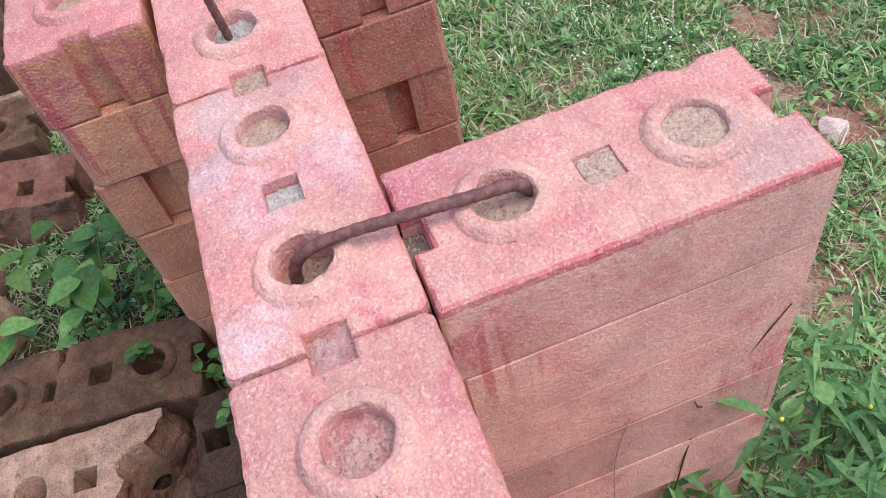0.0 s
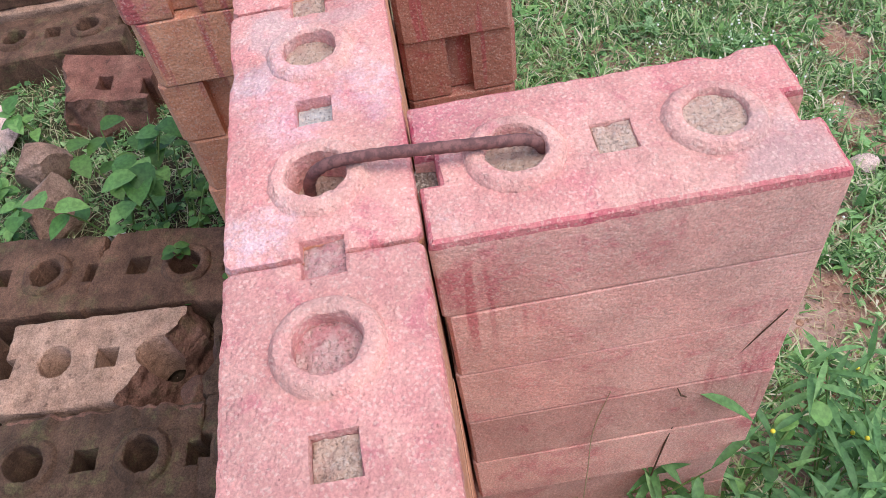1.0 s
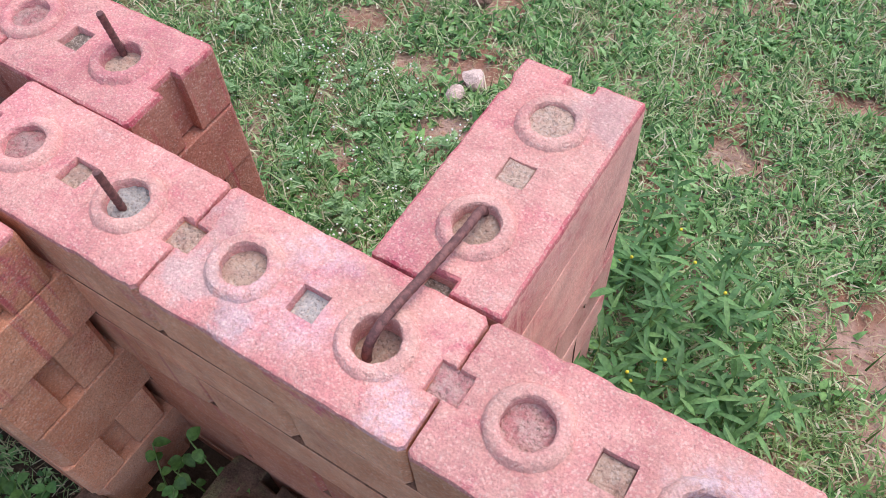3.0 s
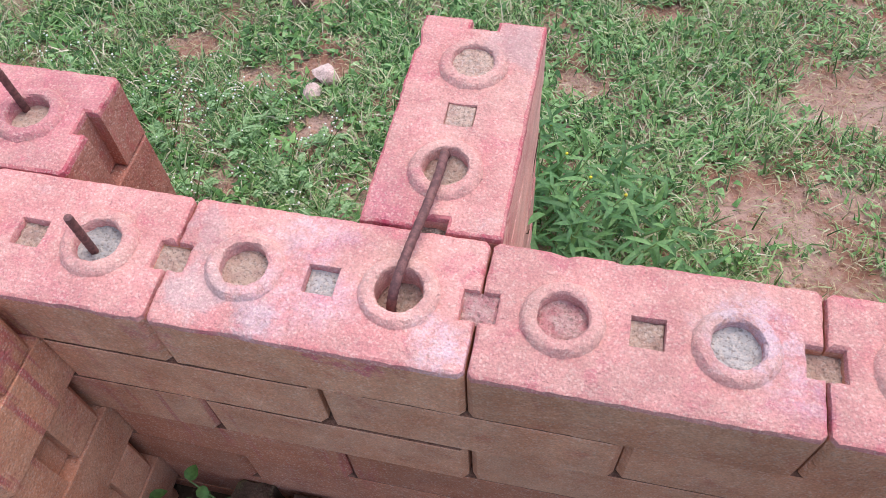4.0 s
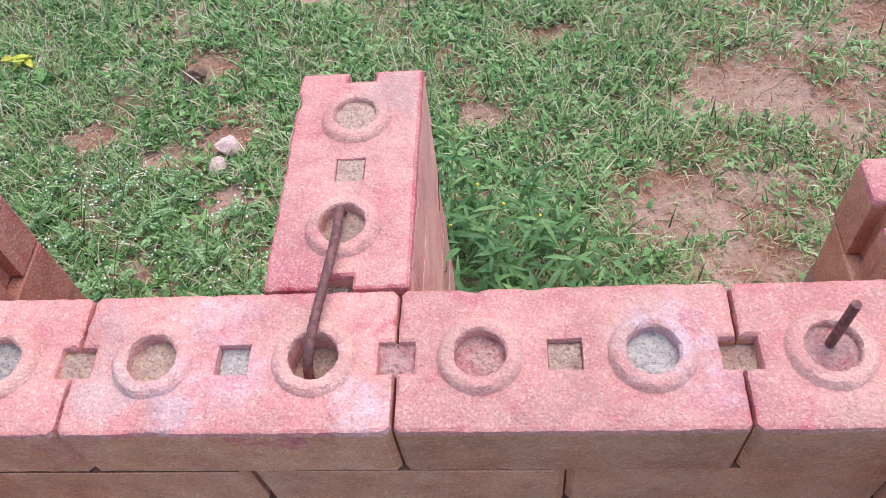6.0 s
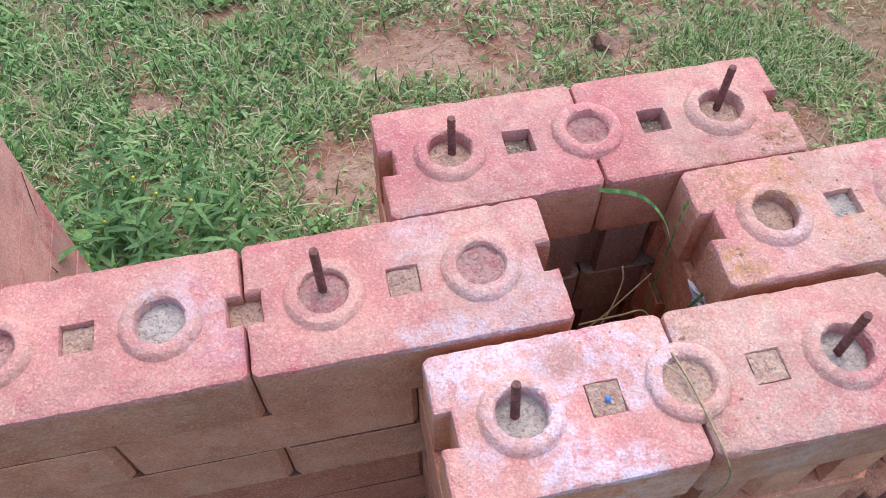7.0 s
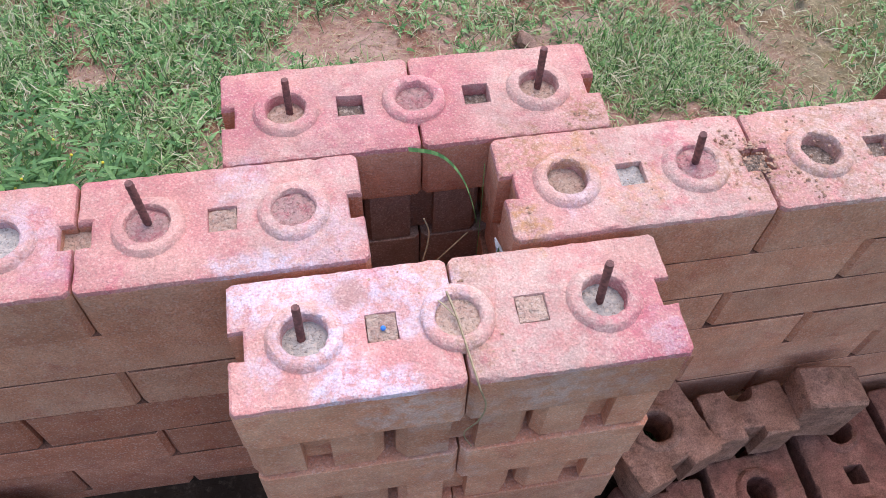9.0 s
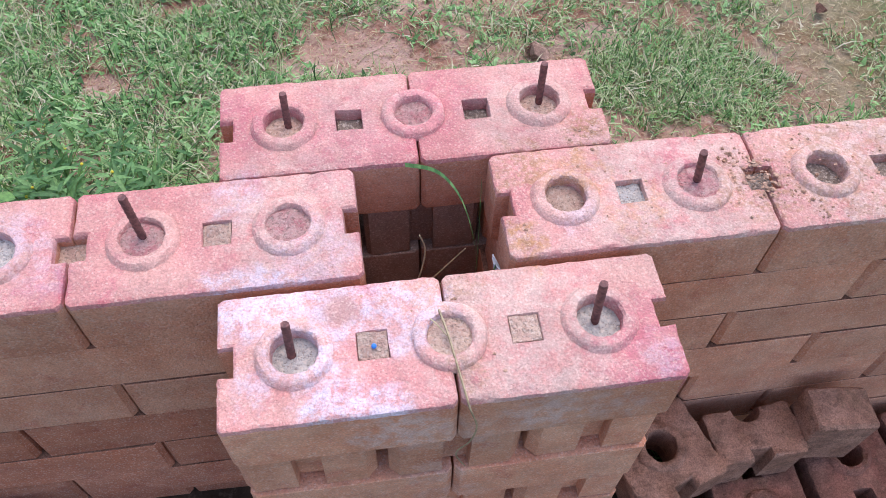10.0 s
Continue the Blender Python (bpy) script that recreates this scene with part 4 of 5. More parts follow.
def broad_weed(x, y, z, tall, seed, n=12, leaf=0.06, width=0.035, mat=BROAD, kind="ovate", label="green weed with broad oval leaves", spread=0.6):
    r = random.Random(seed)
    ob = empty("weed", pose(x, y, z), label, "weed", "broad-leaved weeds")
    L = Leaves()
    for s in range(max(2, n // 5)):
        a = r.uniform(0, 6.28)
        top = Vector((math.cos(a) * tall * spread, math.sin(a) * tall * spread, tall * r.uniform(0.6, 1.0)))
        stem = smooth_path([(0, 0, -0.01), tuple(top * 0.5 + Vector((0, 0, tall * 0.1))), tuple(top)], 6)
        tube("stem", stem, 0.0018, STEM, ob, 5, taper=0.6)
        for i in range(6):
            p = stem[2 + (i * (len(stem) - 3)) // 5]
            k = 0.55 + 0.45 * i / 5
            L.leaf(p, turn(a + i * 2.2 + r.uniform(-0.4, 0.4), r.uniform(0.0, 0.6)), (0, 0, 1), leaf * k * r.uniform(0.8, 1.1), width * k * r.uniform(0.8, 1.1), kind, r.uniform(0.5, 1.1), 7)
    L.make("foliage", mat, ob)
    return ob


def ferny_weed(x, y, z, tall, seed, blooms=True):
    """A weed with deeply cut leaves and tiny white flower heads."""
    r = random.Random(seed)
    ob = empty("flowering_weed", pose(x, y, z), "weed with ferny leaves and tiny white flowers" if blooms else "low weed with deeply cut ferny leaves", "weed", "ferny weeds in the grass")
    L, heads = Leaves(), []
    for s in range(22):
        a, e = s * 2.4 + r.uniform(-0.3, 0.3), r.uniform(0.15, 0.9)
        ln = r.uniform(0.022, 0.048)
        d = turn(a, e)
        base = Vector((r.gauss(0, 0.022), r.gauss(0, 0.022), r.uniform(0, tall * 0.45)))
        sidev = d.cross(Vector((0, 0, 1))).normalized()
        for i in range(6):
            t = 0.25 + 0.75 * i / 5
            p = base + d * ln * t - Vector((0, 0, 0.35 * ln * t * t))
            q = (1 - abs(t - 0.55)) * 0.011
            for sg in (-1, 1):
                L.leaf(p, d * 0.7 + sidev * sg, (0, 0, 1), q, q * 0.5, "lance", 0.3, 3, 0.1)
        L.leaf(base + d * ln * 0.2, d, (0, 0, 1), ln * 0.95, 0.004, "lance", 0.35, 4, 0.1)
    L.make("foliage", FERNY, ob)
    if blooms:
        for s in range(4):
            a = r.uniform(0, 6.28)
            top = Vector((math.cos(a) * tall * 0.5, math.sin(a) * tall * 0.5, tall * r.uniform(0.8, 1.15)))
            stem = smooth_path([(0, 0, 0), tuple(top * 0.55 + Vector((0, 0, tall * 0.06))), tuple(top)], 5)
            tube("stem", stem, 0.0011, STEM, ob, 4, taper=0.5)
            for k in range(r.randint(3, 6)):
                heads.append(top + Vector((r.gauss(0, 0.016), r.gauss(0, 0.016), r.gauss(0, 0.008))))
        bm = bmesh.new()
        for h in heads:
            bmesh.ops.create_icosphere(bm, subdivisions=1, radius=r.uniform(0.0015, 0.0026), matrix=Matrix.Translation(h))
        tagged(part("bloom", bm, PETAL, ob, "tiny white flower heads", 80), kind="stuff")
    return ob


def lawn(x, y):
    return float(ground_z(x, y)) - 0.004


for i, (x, y, t) in enumerate(((-0.675, 0.55, 0.169), (-0.539, 0.499, 0.156), (-0.415, 0.399, 0.13), (-0.777, 0.678, 0.156), (-0.631, 0.703, 0.143), (-0.507, 0.626, 0.13), (-0.88, 0.781, 0.143), (-0.383, 0.55, 0.117), (-0.307, 0.436, 0.117),
                               (-0.734, 0.807, 0.13), (-0.971, 0.639, 0.143), (-0.461, 0.742, 0.104), (-1.056, 0.833, 0.13), (-0.497, 0.299, 0.156), (-0.377, 0.287, 0.13), (-0.257, 0.299, 0.104), (-0.611, 0.833, 0.104), (-0.286, 0.575, 0.091))):
    ferny_weed(x, y, lawn(x, y), t * 0.9, 700 + i, i not in (14, 15))
for i, (x, y, t, lx, ly, f) in enumerate(((0.007, 0.398, 0.202, 0.05, 0.02, 0), (0.031, 0.5, 0.202, 0.04, 0.04, 0), (-0.001, 0.578, 0.232, 0.02, 0.04, 0), (0.088, 0.436, 0.186, 0.05, 0.02, 0), (0.112, 0.552, 0.186, 0.04, 0.02, 0), (0.064, 0.321, 0.155, 0.05, 0.02, 0),
                                          (0.163, 0.475, 0.155, 0.05, 0.0, 0), (0.048, 0.643, 0.171, 0.0, 0.04, 0), (0.176, 0.359, 0.139, 0.04, 0.0, 0), (-0.015, 0.657, 0.155, -0.02, 0.03, 0), (0.137, 0.657, 0.139, 0.03, 0.02, 0), (0.238, 0.436, 0.124, 0.02, 0.02, 0))):
    lance_weed(x, y, lawn(x, y), t, (lx, ly), 800 + i, 45, 0.062, 0.0085, flower=i % 4 == 1)
broad_weed(0.035, 0.225, -0.134, 0.19, 860, 15, 0.044, 0.036, BROAD, "round", "low weed with rounded leaves at the foot of the spur wall")
broad_weed(0.055, 0.185, -0.132, 0.17, 861, 15, 0.042, 0.035, BROAD, "round", "low weed with rounded leaves at the foot of the spur wall")
lance_weed(0.040, 0.262, -0.136, 0.27, (0.01, 0.0), 862, 24, 0.07, 0.011, LANCE, "upright grassy weed at the foot of the spur wall")
broad_weed(0.036, 0.43, -0.147, 0.23, 863, 12, 0.036, 0.028, BROAD, "round", "low weed with rounded leaves at the foot of the spur wall")
stalk = smooth_path([(0.024, 0.315, -0.14), (0.016, 0.335, 0.02), (0.008, 0.353, 0.14), (0.006, 0.368, 0.20), (0.007, 0.402, 0.27), (0.010, 0.430, 0.335)], 8)
st = empty("dry_stalk", Matrix(), "thin dark dry stalk leaning on the spur wall", "weed")
tube("stem", stalk, 0.0012, DARKSTEM, st, 6, taper=0.5)
tube("twig", [(0.006, 0.365, 0.195), (0.012, 0.352, 0.215), (0.014, 0.346, 0.235)], 0.0011, DARKSTEM, st, 5, taper=0.5)
lv = Leaves()
lv.leaf((0.008, 0.372, 0.205), (0.35, 0.9, -0.15), (0, 0, 1), 0.075, 0.012, "lance", 0.9)
lv.make("leaf", LANCE, st)
gs = smooth_path([(0.03, 0.25, -0.135), (0.02, 0.262, 0.08), (0.012, 0.268, 0.17), (0.010, 0.283, 0.245)], 8)
tagged(tube("grass_stalk", gs, 0.0008, STRAW, None, 5, taper=0.5), "single thin grass stalk against the spur wall", "grass")

broad_weed(-0.560, -0.350, -0.075, 0.22, 870, 18, 0.062, 0.040, BROAD, "ovate", "green weed with broad pointed leaves by the pillar", 0.35)
broad_weed(-0.600, -0.300, -0.075, 0.20, 871, 15, 0.058, 0.036, BROAD, "ovate", "green weed with broad pointed leaves by the pillar", 0.35)
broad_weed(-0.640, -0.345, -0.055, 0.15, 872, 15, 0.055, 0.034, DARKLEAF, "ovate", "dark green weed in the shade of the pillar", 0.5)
broad_weed(-0.700, -0.590, -0.055, 0.07, 873, 12, 0.040, 0.026, BROAD, "ovate", "low weed with broad leaves among the stones", 0.5)
broad_weed(-0.860, -0.540, -0.055, 0.07, 876, 10, 0.050, 0.032, BROAD, "ovate", "low weed with broad leaves among the stones", 0.6)
broad_weed(-0.60, -0.56, -0.055, 0.08, 877, 10, 0.04, 0.03, BROAD, "ovate", "low weed with broad leaves among the stones", 0.7)
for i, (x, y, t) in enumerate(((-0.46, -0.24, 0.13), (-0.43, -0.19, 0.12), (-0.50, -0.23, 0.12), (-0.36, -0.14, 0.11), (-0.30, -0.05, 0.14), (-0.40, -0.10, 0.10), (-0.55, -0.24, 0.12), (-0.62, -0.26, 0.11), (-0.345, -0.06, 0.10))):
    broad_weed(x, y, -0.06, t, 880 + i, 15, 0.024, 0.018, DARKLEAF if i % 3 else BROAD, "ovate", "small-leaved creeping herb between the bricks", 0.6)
broad_weed(-0.252, -0.078, 0.020, 0.035, 895, 10, 0.014, 0.011, BROAD, "ovate", "tiny seedling growing out of a brick hole", 0.5)
broad_weed(0.37, 0.587, -0.156, 0.045, 896, 8, 0.022, 0.013, BROAD, "ovate", "small bright green sprout on bare soil", 0.6)
broad_weed(-1.076, 1.21, -0.197, 0.05, 897, 12, 0.04, 0.03, BROAD, "ovate", "low weed with broad leaves in the grass", 0.8)

# ---- small litter ----
def crumpled(name, x, y, z, sx, sy, seed, mat, label, category):
    bm = bmesh.new()
    bmesh.ops.create_grid(bm, x_segments=10, y_segments=10, size=0.5)
    for v in bm.verts:
        nv = noise.noise_vector(v.co * 4 + Vector((seed, 0, 0)))
        v.co = Vector((v.co.x * sx + nv.x * sx * 0.3, v.co.y * sy + nv.y * sy * 0.3, 0.008 + nv.z * 0.012))
    bmesh.ops.solidify(bm, geom=bm.faces[:], thickness=0.0015)
    ob = part(name, bm, mat, None, smooth=60)
    ob.matrix_basis = pose(x, y, z, 0, 0, seed * 37)
    return tagged(ob, label, category)


crumpled("rag", -0.545, -0.380, -0.030, 0.055, 0.020, 3, RAG, "dirty white rag scrap between stone and weed", "rag")
crumpled("rag", -0.490, -0.365, -0.035, 0.060, 0.022, 5, RAG, "dirty white rag scrap by the bricks", "rag")
broad_weed(-1.131, 1.317, -0.204, 0.06, 899, 16, 0.045, 0.022, SUNLEAF, "ovate", "weed with yellow leaves in the grass", 0.9)
crumpled("plastic_scrap", 0.79, 0.012, 0.40, 0.02, 0.06, 4, SLICK, "grey plastic scrap stuck beside the wall", "litter").matrix_basis = pose(0.742, 0.012, 0.43, 0, 88, 3)
bm = bmesh.new()
bmesh.ops.create_cone(bm, cap_ends=True, segments=20, radius1=0.013, radius2=0.012, depth=0.012)
bmesh.ops.bevel(bm, geom=bm.edges[:], offset=0.0012, segments=2, affect="EDGES")
cap = part("bottle_cap", bm, BLUE, None)
cap.matrix_basis = pose(-0.384, 1.728, -0.219, 60, 20, 0)
tagged(cap, "blue plastic bottle cap lying in the grass", "bottle cap")
bm = bmesh.new()
bmesh.ops.create_icosphere(bm, subdivisions=2, radius=0.0028)
chip = part("plastic_chip", bm, BLUE, None)
chip.matrix_basis = pose(0.601, -0.084, 0.5045)
tagged(chip, "tiny blue plastic chip on the mortar", "litter")

straw_line = smooth_path([(0.668, -0.055, 0.510), (0.673, -0.085, 0.512), (0.678, -0.125, 0.509), (0.683, -0.156, 0.500), (0.690, -0.163, 0.470), (0.685, -0.166, 0.44), (0.672, -0.164, 0.405), (0.683, -0.163, 0.36)], 8)
tagged(tube("dry_straw_stalk", straw_line, 0.0014, STRAW, None, 5, taper=0.5), "long dry straw hanging over the pillar edge", "straw")
tagged(tube("dry_straw_stalk", smooth_path([(0.672, -0.085, 0.511), (0.662, -0.07, 0.512), (0.655, -0.058, 0.505)], 5), 0.0008, STRAW, None, 5), "short dry straw lying on the pillar collar", "straw")
tuft = empty("grass_tuft", Matrix(), "long green grass growing out of the hollow pillar", "grass")
for i, pts in enumerate((((0.735, 0.03, 0.20), (0.730, 0.05, 0.40), (0.715, 0.07, 0.50), (0.690, 0.095, 0.535), (0.655, 0.12, 0.525)), ((0.738, 0.09, 0.2), (0.737, 0.09, 0.40), (0.735, 0.09, 0.50), (0.733, 0.085, 0.53)),
                         ((0.735, 0.03, 0.2), (0.738, 0.03, 0.38), (0.742, 0.02, 0.46)))):
    lv = Leaves()
    p = smooth_path(pts, 6)
    for a, b in zip(p, p[1:]):
        k = len(lv.v)
        s = Vector((0.0, 0.0016, 0.0016))
        lv.v += [a - s, a + s, b + s, b - s]
        lv.f.append((k, k + 1, k + 2, k + 3))
    lv.make("blade", LANCE, tuft)
for i, pts in enumerate((((0.62, 0.03, 0.30), (0.655, 0.04, 0.40), (0.668, 0.05, 0.455), (0.662, 0.05, 0.49)), ((0.64, 0.06, 0.36), (0.68, 0.05, 0.385), (0.71, 0.05, 0.38), (0.73, 0.03, 0.33)), ((0.61, 0.05, 0.33), (0.66, 0.06, 0.36), (0.72, 0.08, 0.41)))):
    tagged(tube("dry_straw_stalk", smooth_path(pts, 6), 0.0009, STRAW, None, 4), "dry straw inside the hollow pillar", "straw")

# twigs and roots on the lawn
for i, (x, y, ang, ln, rad) in enumerate(((0.178, 1.039, 0.5, 0.156, 0.0022), (0.226, 0.936, 1.1, 0.096, 0.0016), (0.418, 0.833, 0.2, 0.12, 0.0012), (0.49, 0.782, -0.6, 0.108, 0.0011), (0.515, 0.859, 0.9, 0.084, 0.0011), (0.38, 0.719, -0.2, 0.096, 0.0010),
                                          (-0.769, 0.936, 0.3, 0.108, 0.0012), (-0.379, 0.859, 2.2, 0.096, 0.0012), (0.638, 1.06, 0.8, 0.12, 0.0012), (1.6, 0.885, 0.4, 0.12, 0.0013))):
    r = random.Random(900 + i)
    pts = []
    for k in range(5):
        px = x + math.cos(ang) * ln * k / 4 + r.gauss(0, 0.007)
        py = y + math.sin(ang) * ln * k / 4 + r.gauss(0, 0.007)
        pts.append((px, py, float(ground_z(px, py)) + 0.003 + (0.006 * math.sin(k * 0.8) if i < 2 else 0)))
    tagged(tube("twig", smooth_path(pts, 5), rad, DARKSTEM if i < 2 else STRAW, None, 5, taper=0.5), "thin brown twig lying in the grass" if i < 2 else "thin dry root lying on the soil", "twig", "twigs and roots")

# mud crumbs on the wall top
rng = random.Random(77)
base = bmesh.new()
bmesh.ops.create_icosphere(base, subdivisions=1, radius=1)
lump_v, lump_f = [v.co.copy() for v in base.verts], [[v.index for v in f.verts] for f in base.faces]
base.free()
cv, cf = [], []
for cx, cy, r, n, big in ((1.035, 0.085, 0.016, 160, 0.0038), (1.05, 0.055, 0.018, 160, 0.0034), (0.87, 0.155, 0.014, 40, 0.003), (1.12, 0.06, 0.05, 260, 0.0025), (1.25, 0.07, 0.08, 420, 0.0025), (1.5, 0.07, 0.1, 300, 0.0025),
                          (0.66, -0.03, 0.03, 40, 0.002), (0.70, -0.12, 0.03, 40, 0.002), (0.75, -0.03, 0.04, 60, 0.002), (0.90, 0.06, 0.06, 120, 0.0015)):
    for _ in range(n):
        s = 0.0004 + big * 0.85 * rng.random() ** 4
        x, y = cx + rng.gauss(0, r), cy + rng.gauss(0, r)
        if not (-0.14 < y < 0.135 if x < 0.75 else 0.006 < y < 0.135) and not (0.80 < x < 0.90 and 0.15 < y < 0.28) or (0.59 < x < 0.765 and -0.012 < y < 0.15):
            continue
        o, k, a = Vector((rng.random() * 60, 0, 0)), len(cv), rng.uniform(0.7, 1.5)
        cv += [(x + v.x * s * a, y + v.y * s, TOPZ + s * 0.25 + v.z * s * 0.5 + noise.noise(v * 1.7 + o) * s * 0.9) for v in lump_v]
        cf += [[k + i for i in f] for f in lump_f]
tagged(link("mud_crumbs", cv, cf, [CRUMB]), "crumbs of dry mud on the wall top", "mud", kind="stuff")


# ---- grass ----
def bare_mask(x, y):
    """1 on grass, towards 0 on bare soil."""
    m = np.ones_like(x)
    w = 0.35 * wave(x * 2.3 + 1, y * 2.3) + 0.25 * wave(x * 5 + 3, y * 5)
    for cx, cy, rx, ry in BARE:
        d = np.sqrt(((x - cx) / rx) ** 2 + ((y - cy) / ry) ** 2) + w * 0.5
        m = np.minimum(m, np.clip((d - 0.65) / 0.7, 0.03, 1))
    return m


def free(x, y, gap=0.004):
    inside = y < 0.141 + gap
    inside |= (np.abs(x + 0.068) < 0.072 + gap) & (y < 0.447 + gap)
    inside |= (np.abs(np.abs(x) - 0.675) < 0.226 + gap) & (y < 0.289 + gap)
    return ~inside


def blades(name, n, seed, region, size, width, lift, mat, label, category, segments=3, mask=True, ok=None, curl=0.9):
    g = np.random.default_rng(seed)
    x, y = g.uniform(region[0], region[1], n), g.uniform(region[2], region[3], n)
    keep = free(x, y) if ok is None else ok(x, y)
    if mask:
        patch = np.clip(0.45 + 0.5 * wave(x * 1.3 + 2 + seed, y * 1.3) + 0.9 * wave(x * 3.1, y * 3.1 + 5 + seed) + 0.5 * wave(x * 7.3 + seed, y * 6.7), 0.12, 1)
        patch = np.maximum(patch, 0.36 * (1 - smooth01(0.45, 0.7, x)) * smooth01(-0.1, 0.1, x))
        patch *= 1 - 0.45 * smooth01(0.50, 0.75, x) * smooth01(0.5, 0.7, y)
        rim = np.minimum(np.minimum(x - region[0], region[1] - x), region[3] - y) + 0.12 * wave(x * 1.7, y * 1.7)
        keep &= g.uniform(0, 1, n) < bare_mask(x, y) * patch * smooth01(0.0, 0.8, rim)
    x, y = x[keep], y[keep]
    n = len(x)
    ln = g.uniform(size[0], size[1], n) * g.uniform(0.6, 1.0, n)
    wd = g.uniform(width[0], width[1], n)
    az, el = g.uniform(0, 2 * np.pi, n), g.uniform(lift[0], lift[1], n)
    base = np.stack([x, y, ground_z(x, y) - 0.001 + g.uniform(0, 0.014, n)], -1)
    side = np.stack([-np.sin(az), np.cos(az), g.uniform(-0.5, 0.5, n)], -1)
    side /= np.linalg.norm(side, axis=1)[:, None]
    rows, p = [], base
    bend = g.uniform(0.2, curl, n)
    for k in range(segments + 1):
        t = k / segments
        w = wd * (1 - t ** 1.6) * 0.5
        if k < segments:
            rows += [p - side * w[:, None], p + side * w[:, None]]
        else:
            rows += [p]
        e = el - bend * t * 1.3
        d = np.stack([np.cos(az) * np.cos(e), np.sin(az) * np.cos(e), np.sin(e)], -1)
        p = p + d * (ln / segments)[:, None]
        p[:, 2] = np.maximum(p[:, 2], base[:, 2] + 0.001)
    m = 2 * segments + 1
    v = np.stack(rows, 1).reshape(-1, 3)
    idx = np.arange(n)[:, None] * m
    loops, starts, totals = [], [], []
    me = bpy.data.meshes.new(name)
    quads = [np.concatenate([idx + 2 * k, idx + 2 * k + 1, idx + 2 * k + 3, idx + 2 * k + 2], 1) for k in range(segments - 1)]
    tri = np.concatenate([idx + 2 * segments - 2, idx + 2 * segments - 1, idx + 2 * segments], 1)
    loop = np.concatenate([*(q for q in quads), tri], 1).ravel()
    per = [4] * (segments - 1) + [3]
    total = np.tile(per, n)
    start = np.concatenate([[0], np.cumsum(total)[:-1]])
    me.vertices.add(len(v))
    me.vertices.foreach_set("co", v.ravel().astype(np.float32))
    me.loops.add(len(loop))
    me.loops.foreach_set("vertex_index", loop.astype(np.int32))
    me.polygons.add(len(total))
    me.polygons.foreach_set("loop_start", start.astype(np.int32))
    me.update(calc_edges=True)
    me.materials.append(mat)
    me.shade_smooth()
    ob = new(name, me)
    return tagged(ob, label, category, kind="stuff")


LAWN = (-2.1, 2.7, 0.15, 2.25)
blades("grass", 400000, 5, LAWN, (0.016, 0.048), (0.0018, 0.0044), (0.05, 1.2), GRASS, "short trampled green and straw-coloured grass", "grass")
blades("grass_tufts", 85000, 6, LAWN, (0.035, 0.080), (0.0024, 0.0050), (0.3, 1.35), GRASS, "longer green grass blades in the lawn", "grass")
blades("creeping_weeds", 75000, 7, LAWN, (0.014, 0.034), (0.007, 0.014), (-0.1, 0.9), CREEPER, "small-leaved creeping weeds in the lawn", "weed")
blades("clover_patches", 75000, 17, (-2.1, 0.15, 0.15, 2.25), (0.016, 0.036), (0.009, 0.018), (-0.1, 0.9), BROAD, "patches of broad-leaved creeping weeds", "weed", ok=lambda x, y: free(x, y) & (wave(x * 1.7 + 4, y * 1.7) > -0.05))
blades("leafy_weeds", 32000, 21, (-0.9, 0.62, 0.62, 2.1), (0.022, 0.046), (0.008, 0.016), (0.0, 1.1), CREEPER, "bright leafy weeds spreading through the lawn", "weed", ok=lambda x, y: free(x, y) & (wave(x * 1.4 + 1.5, y * 1.6 + 2) > -0.1))
blades("straw_litter", 95000, 8, LAWN, (0.008, 0.045), (0.0008, 0.0021), (-0.05, 0.3), STRAW, "dry straw bits lying on the soil", "straw", 2, False)
blades("dark_grass", 22000, 12, (1.10, 1.75, 0.58, 1.25), (0.018, 0.045), (0.0020, 0.0034), (0.2, 1.3), GRASS, "denser green grass patch", "grass", mask=False, ok=lambda x, y: free(x, y) & (((x - 1.405) / 0.23) ** 2 + ((y - 0.89) / 0.18) ** 2 + 0.7 * wave(x * 4, y * 4) + 0.4 * wave(x * 9, y * 9) < 0.8))


def front_ok(x, y):
    rows = (np.abs(x + 0.133) > 0.07) & (np.abs(x + 0.284) > 0.07) & (np.abs(x - 0.026) > 0.07)
    return (y < -0.16) & ((x < -0.5) | (rows & (x < 0.2)) | ((x > 0.92) & (np.abs(x - 1.09) < 0.012)))


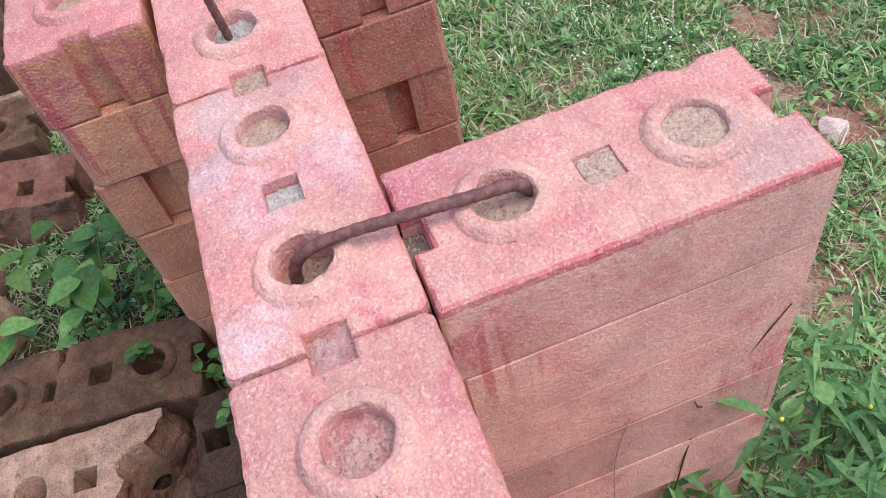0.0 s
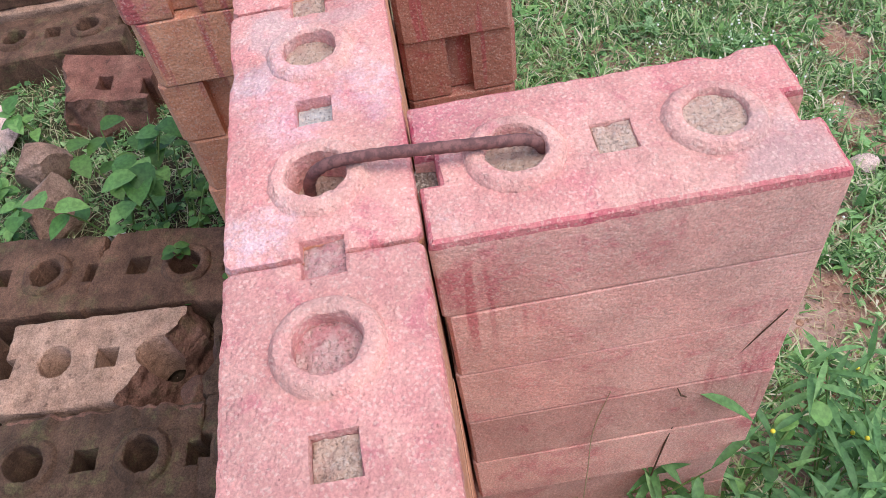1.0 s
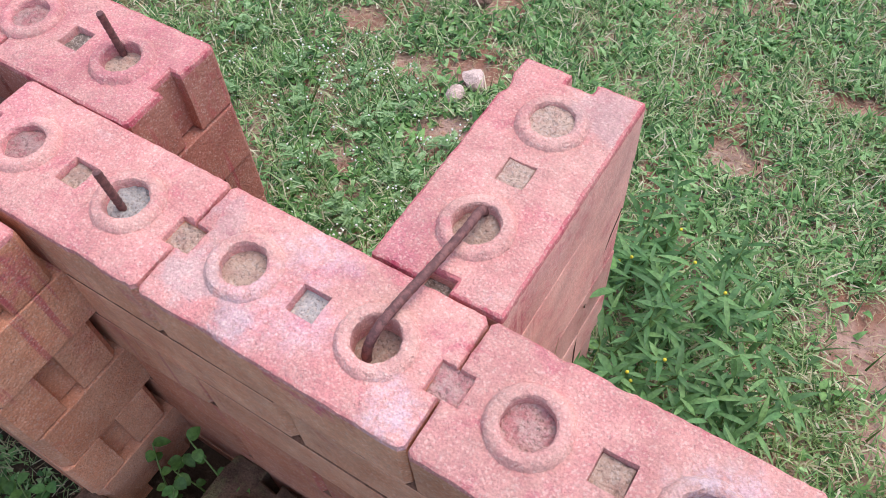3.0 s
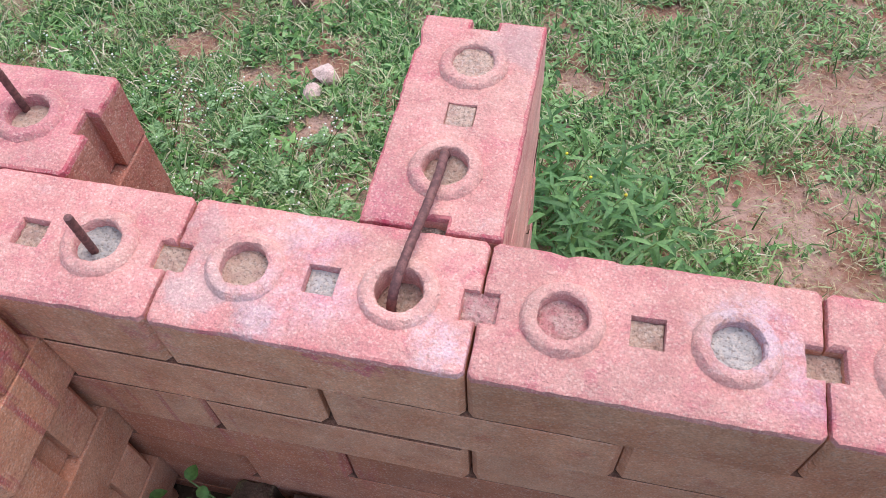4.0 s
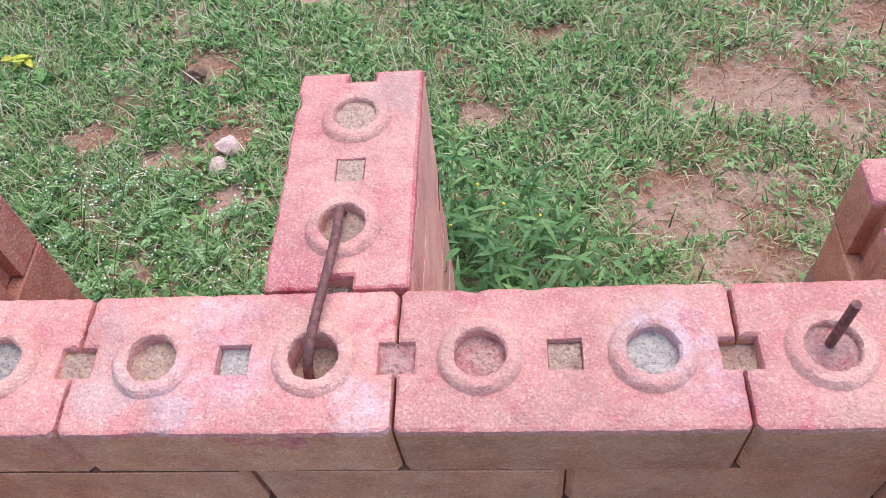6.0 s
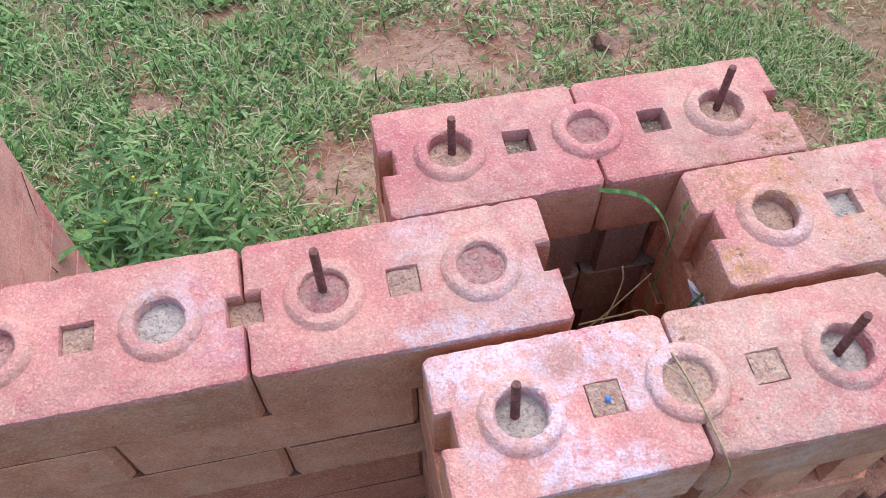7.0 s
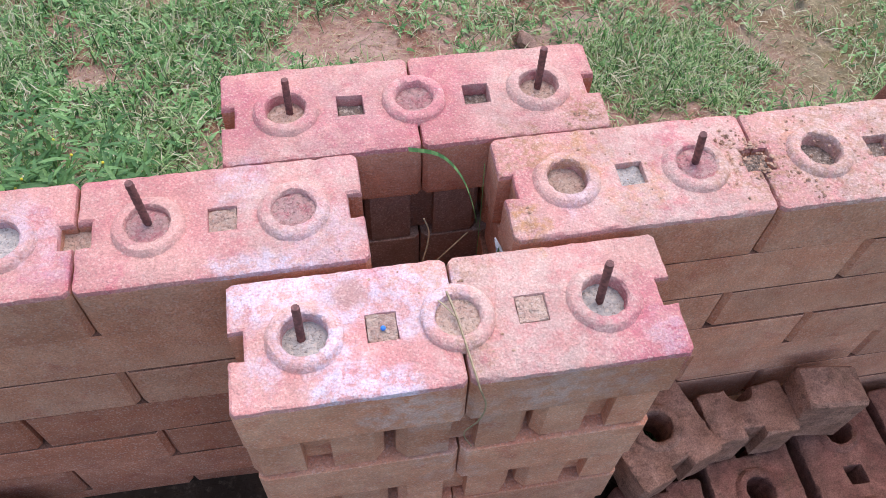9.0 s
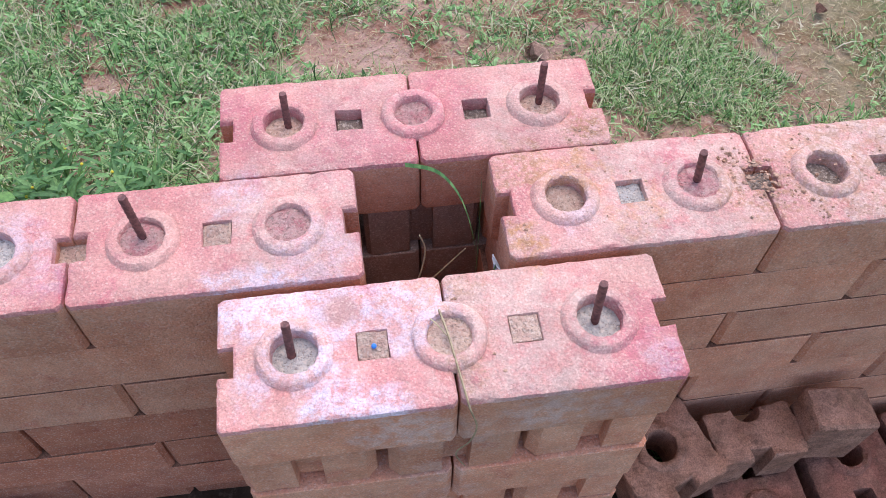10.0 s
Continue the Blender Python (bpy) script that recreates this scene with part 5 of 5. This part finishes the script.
blades("front_grass", 26000, 9, (-1.3, 1.2, -0.75, -0.15), (0.02, 0.055), (0.0010, 0.0022), (0.1, 1.2), GRASS, "grass growing between loose bricks and stones", "grass", mask=False, ok=front_ok)
blades("front_leaves", 3500, 13, (-1.15, -0.47, -0.75, -0.16), (0.010, 0.024), (0.006, 0.014), (0.0, 0.9), CREEPER, "small weeds among the stones", "weed", mask=False, ok=lambda x, y: wave(x * 3, y * 3) > 0.05)
blades("front_straw", 2500, 14, (-1.15, 0.2, -0.75, -0.16), (0.02, 0.06), (0.0008, 0.0018), (0.0, 0.4), STRAW, "dry straw among loose bricks", "straw", 2, mask=False, ok=front_ok)
blades("brick_gap_grass", 1300, 10, (-0.54, -0.37, -0.385, -0.352), (0.04, 0.09), (0.0012, 0.0022), (0.3, 1.0), GRASS, "long grass in the gap between loose bricks", "grass", mask=False, ok=lambda x, y: np.ones_like(x, bool))
blades("brick_row_grass", 16000, 15, (-0.36, 0.0, -0.72, -0.06), (0.02, 0.06), (0.0010, 0.0020), (0.3, 1.3), GRASS, "short grass in the gaps of the brick row", "grass", mask=False,
       ok=lambda x, y: ((np.abs(x + 0.358) < 0.008) | (np.abs(x + 0.209) < 0.007)) & (wave(x * 2, y * 3.0) > 0.0))
blades("heap_grass", 160, 11, (1.06, 1.12, -0.035, -0.012), (0.10, 0.16), (0.0012, 0.0022), (0.9, 1.4), LANCE, "long grass growing behind the brick heap", "grass", mask=False, ok=lambda x, y: np.ones_like(x, bool))


def pebbles():
    g = random.Random(4)
    base = bmesh.new()
    bmesh.ops.create_icosphere(base, subdivisions=1, radius=1)
    bv = [v.co.copy() for v in base.verts]
    bf = [[v.index for v in f.verts] for f in base.faces]
    base.free()
    vs, fs = [], []
    for _ in range(6000):
        x, y = g.uniform(-1.8, 2.5), g.uniform(0.16, 2.1)
        if g.random() < 0.35:
            x, y = g.uniform(-1.2, 1.6), g.uniform(-0.75, -0.1)
        elif g.random() < 0.5:
            cx, cy, rx, ry = g.choice(BARE)
            x, y = cx + g.gauss(0, rx * 0.6), cy + g.gauss(0, ry * 0.6)
        if y > 0 and not free(np.array([x]), np.array([y]))[0]:
            continue
        s = 0.0012 + 0.0060 * g.random() ** 4
        z = float(ground_z(x, y))
        k = len(vs)
        o = Vector((g.random() * 50, 0, 0))
        vs += [(x + v.x * s * 1.2, y + v.y * s, z + v.z * s * 0.6 + noise.noise(v * 2 + o) * s * 0.9) for v in bv]
        fs += [[k + i for i in f] for f in bf]
    tagged(link("pebbles", vs, fs, [CRUMB]), "small stones and crumbs strewn on the soil", "pebbles", kind="stuff")


pebbles()
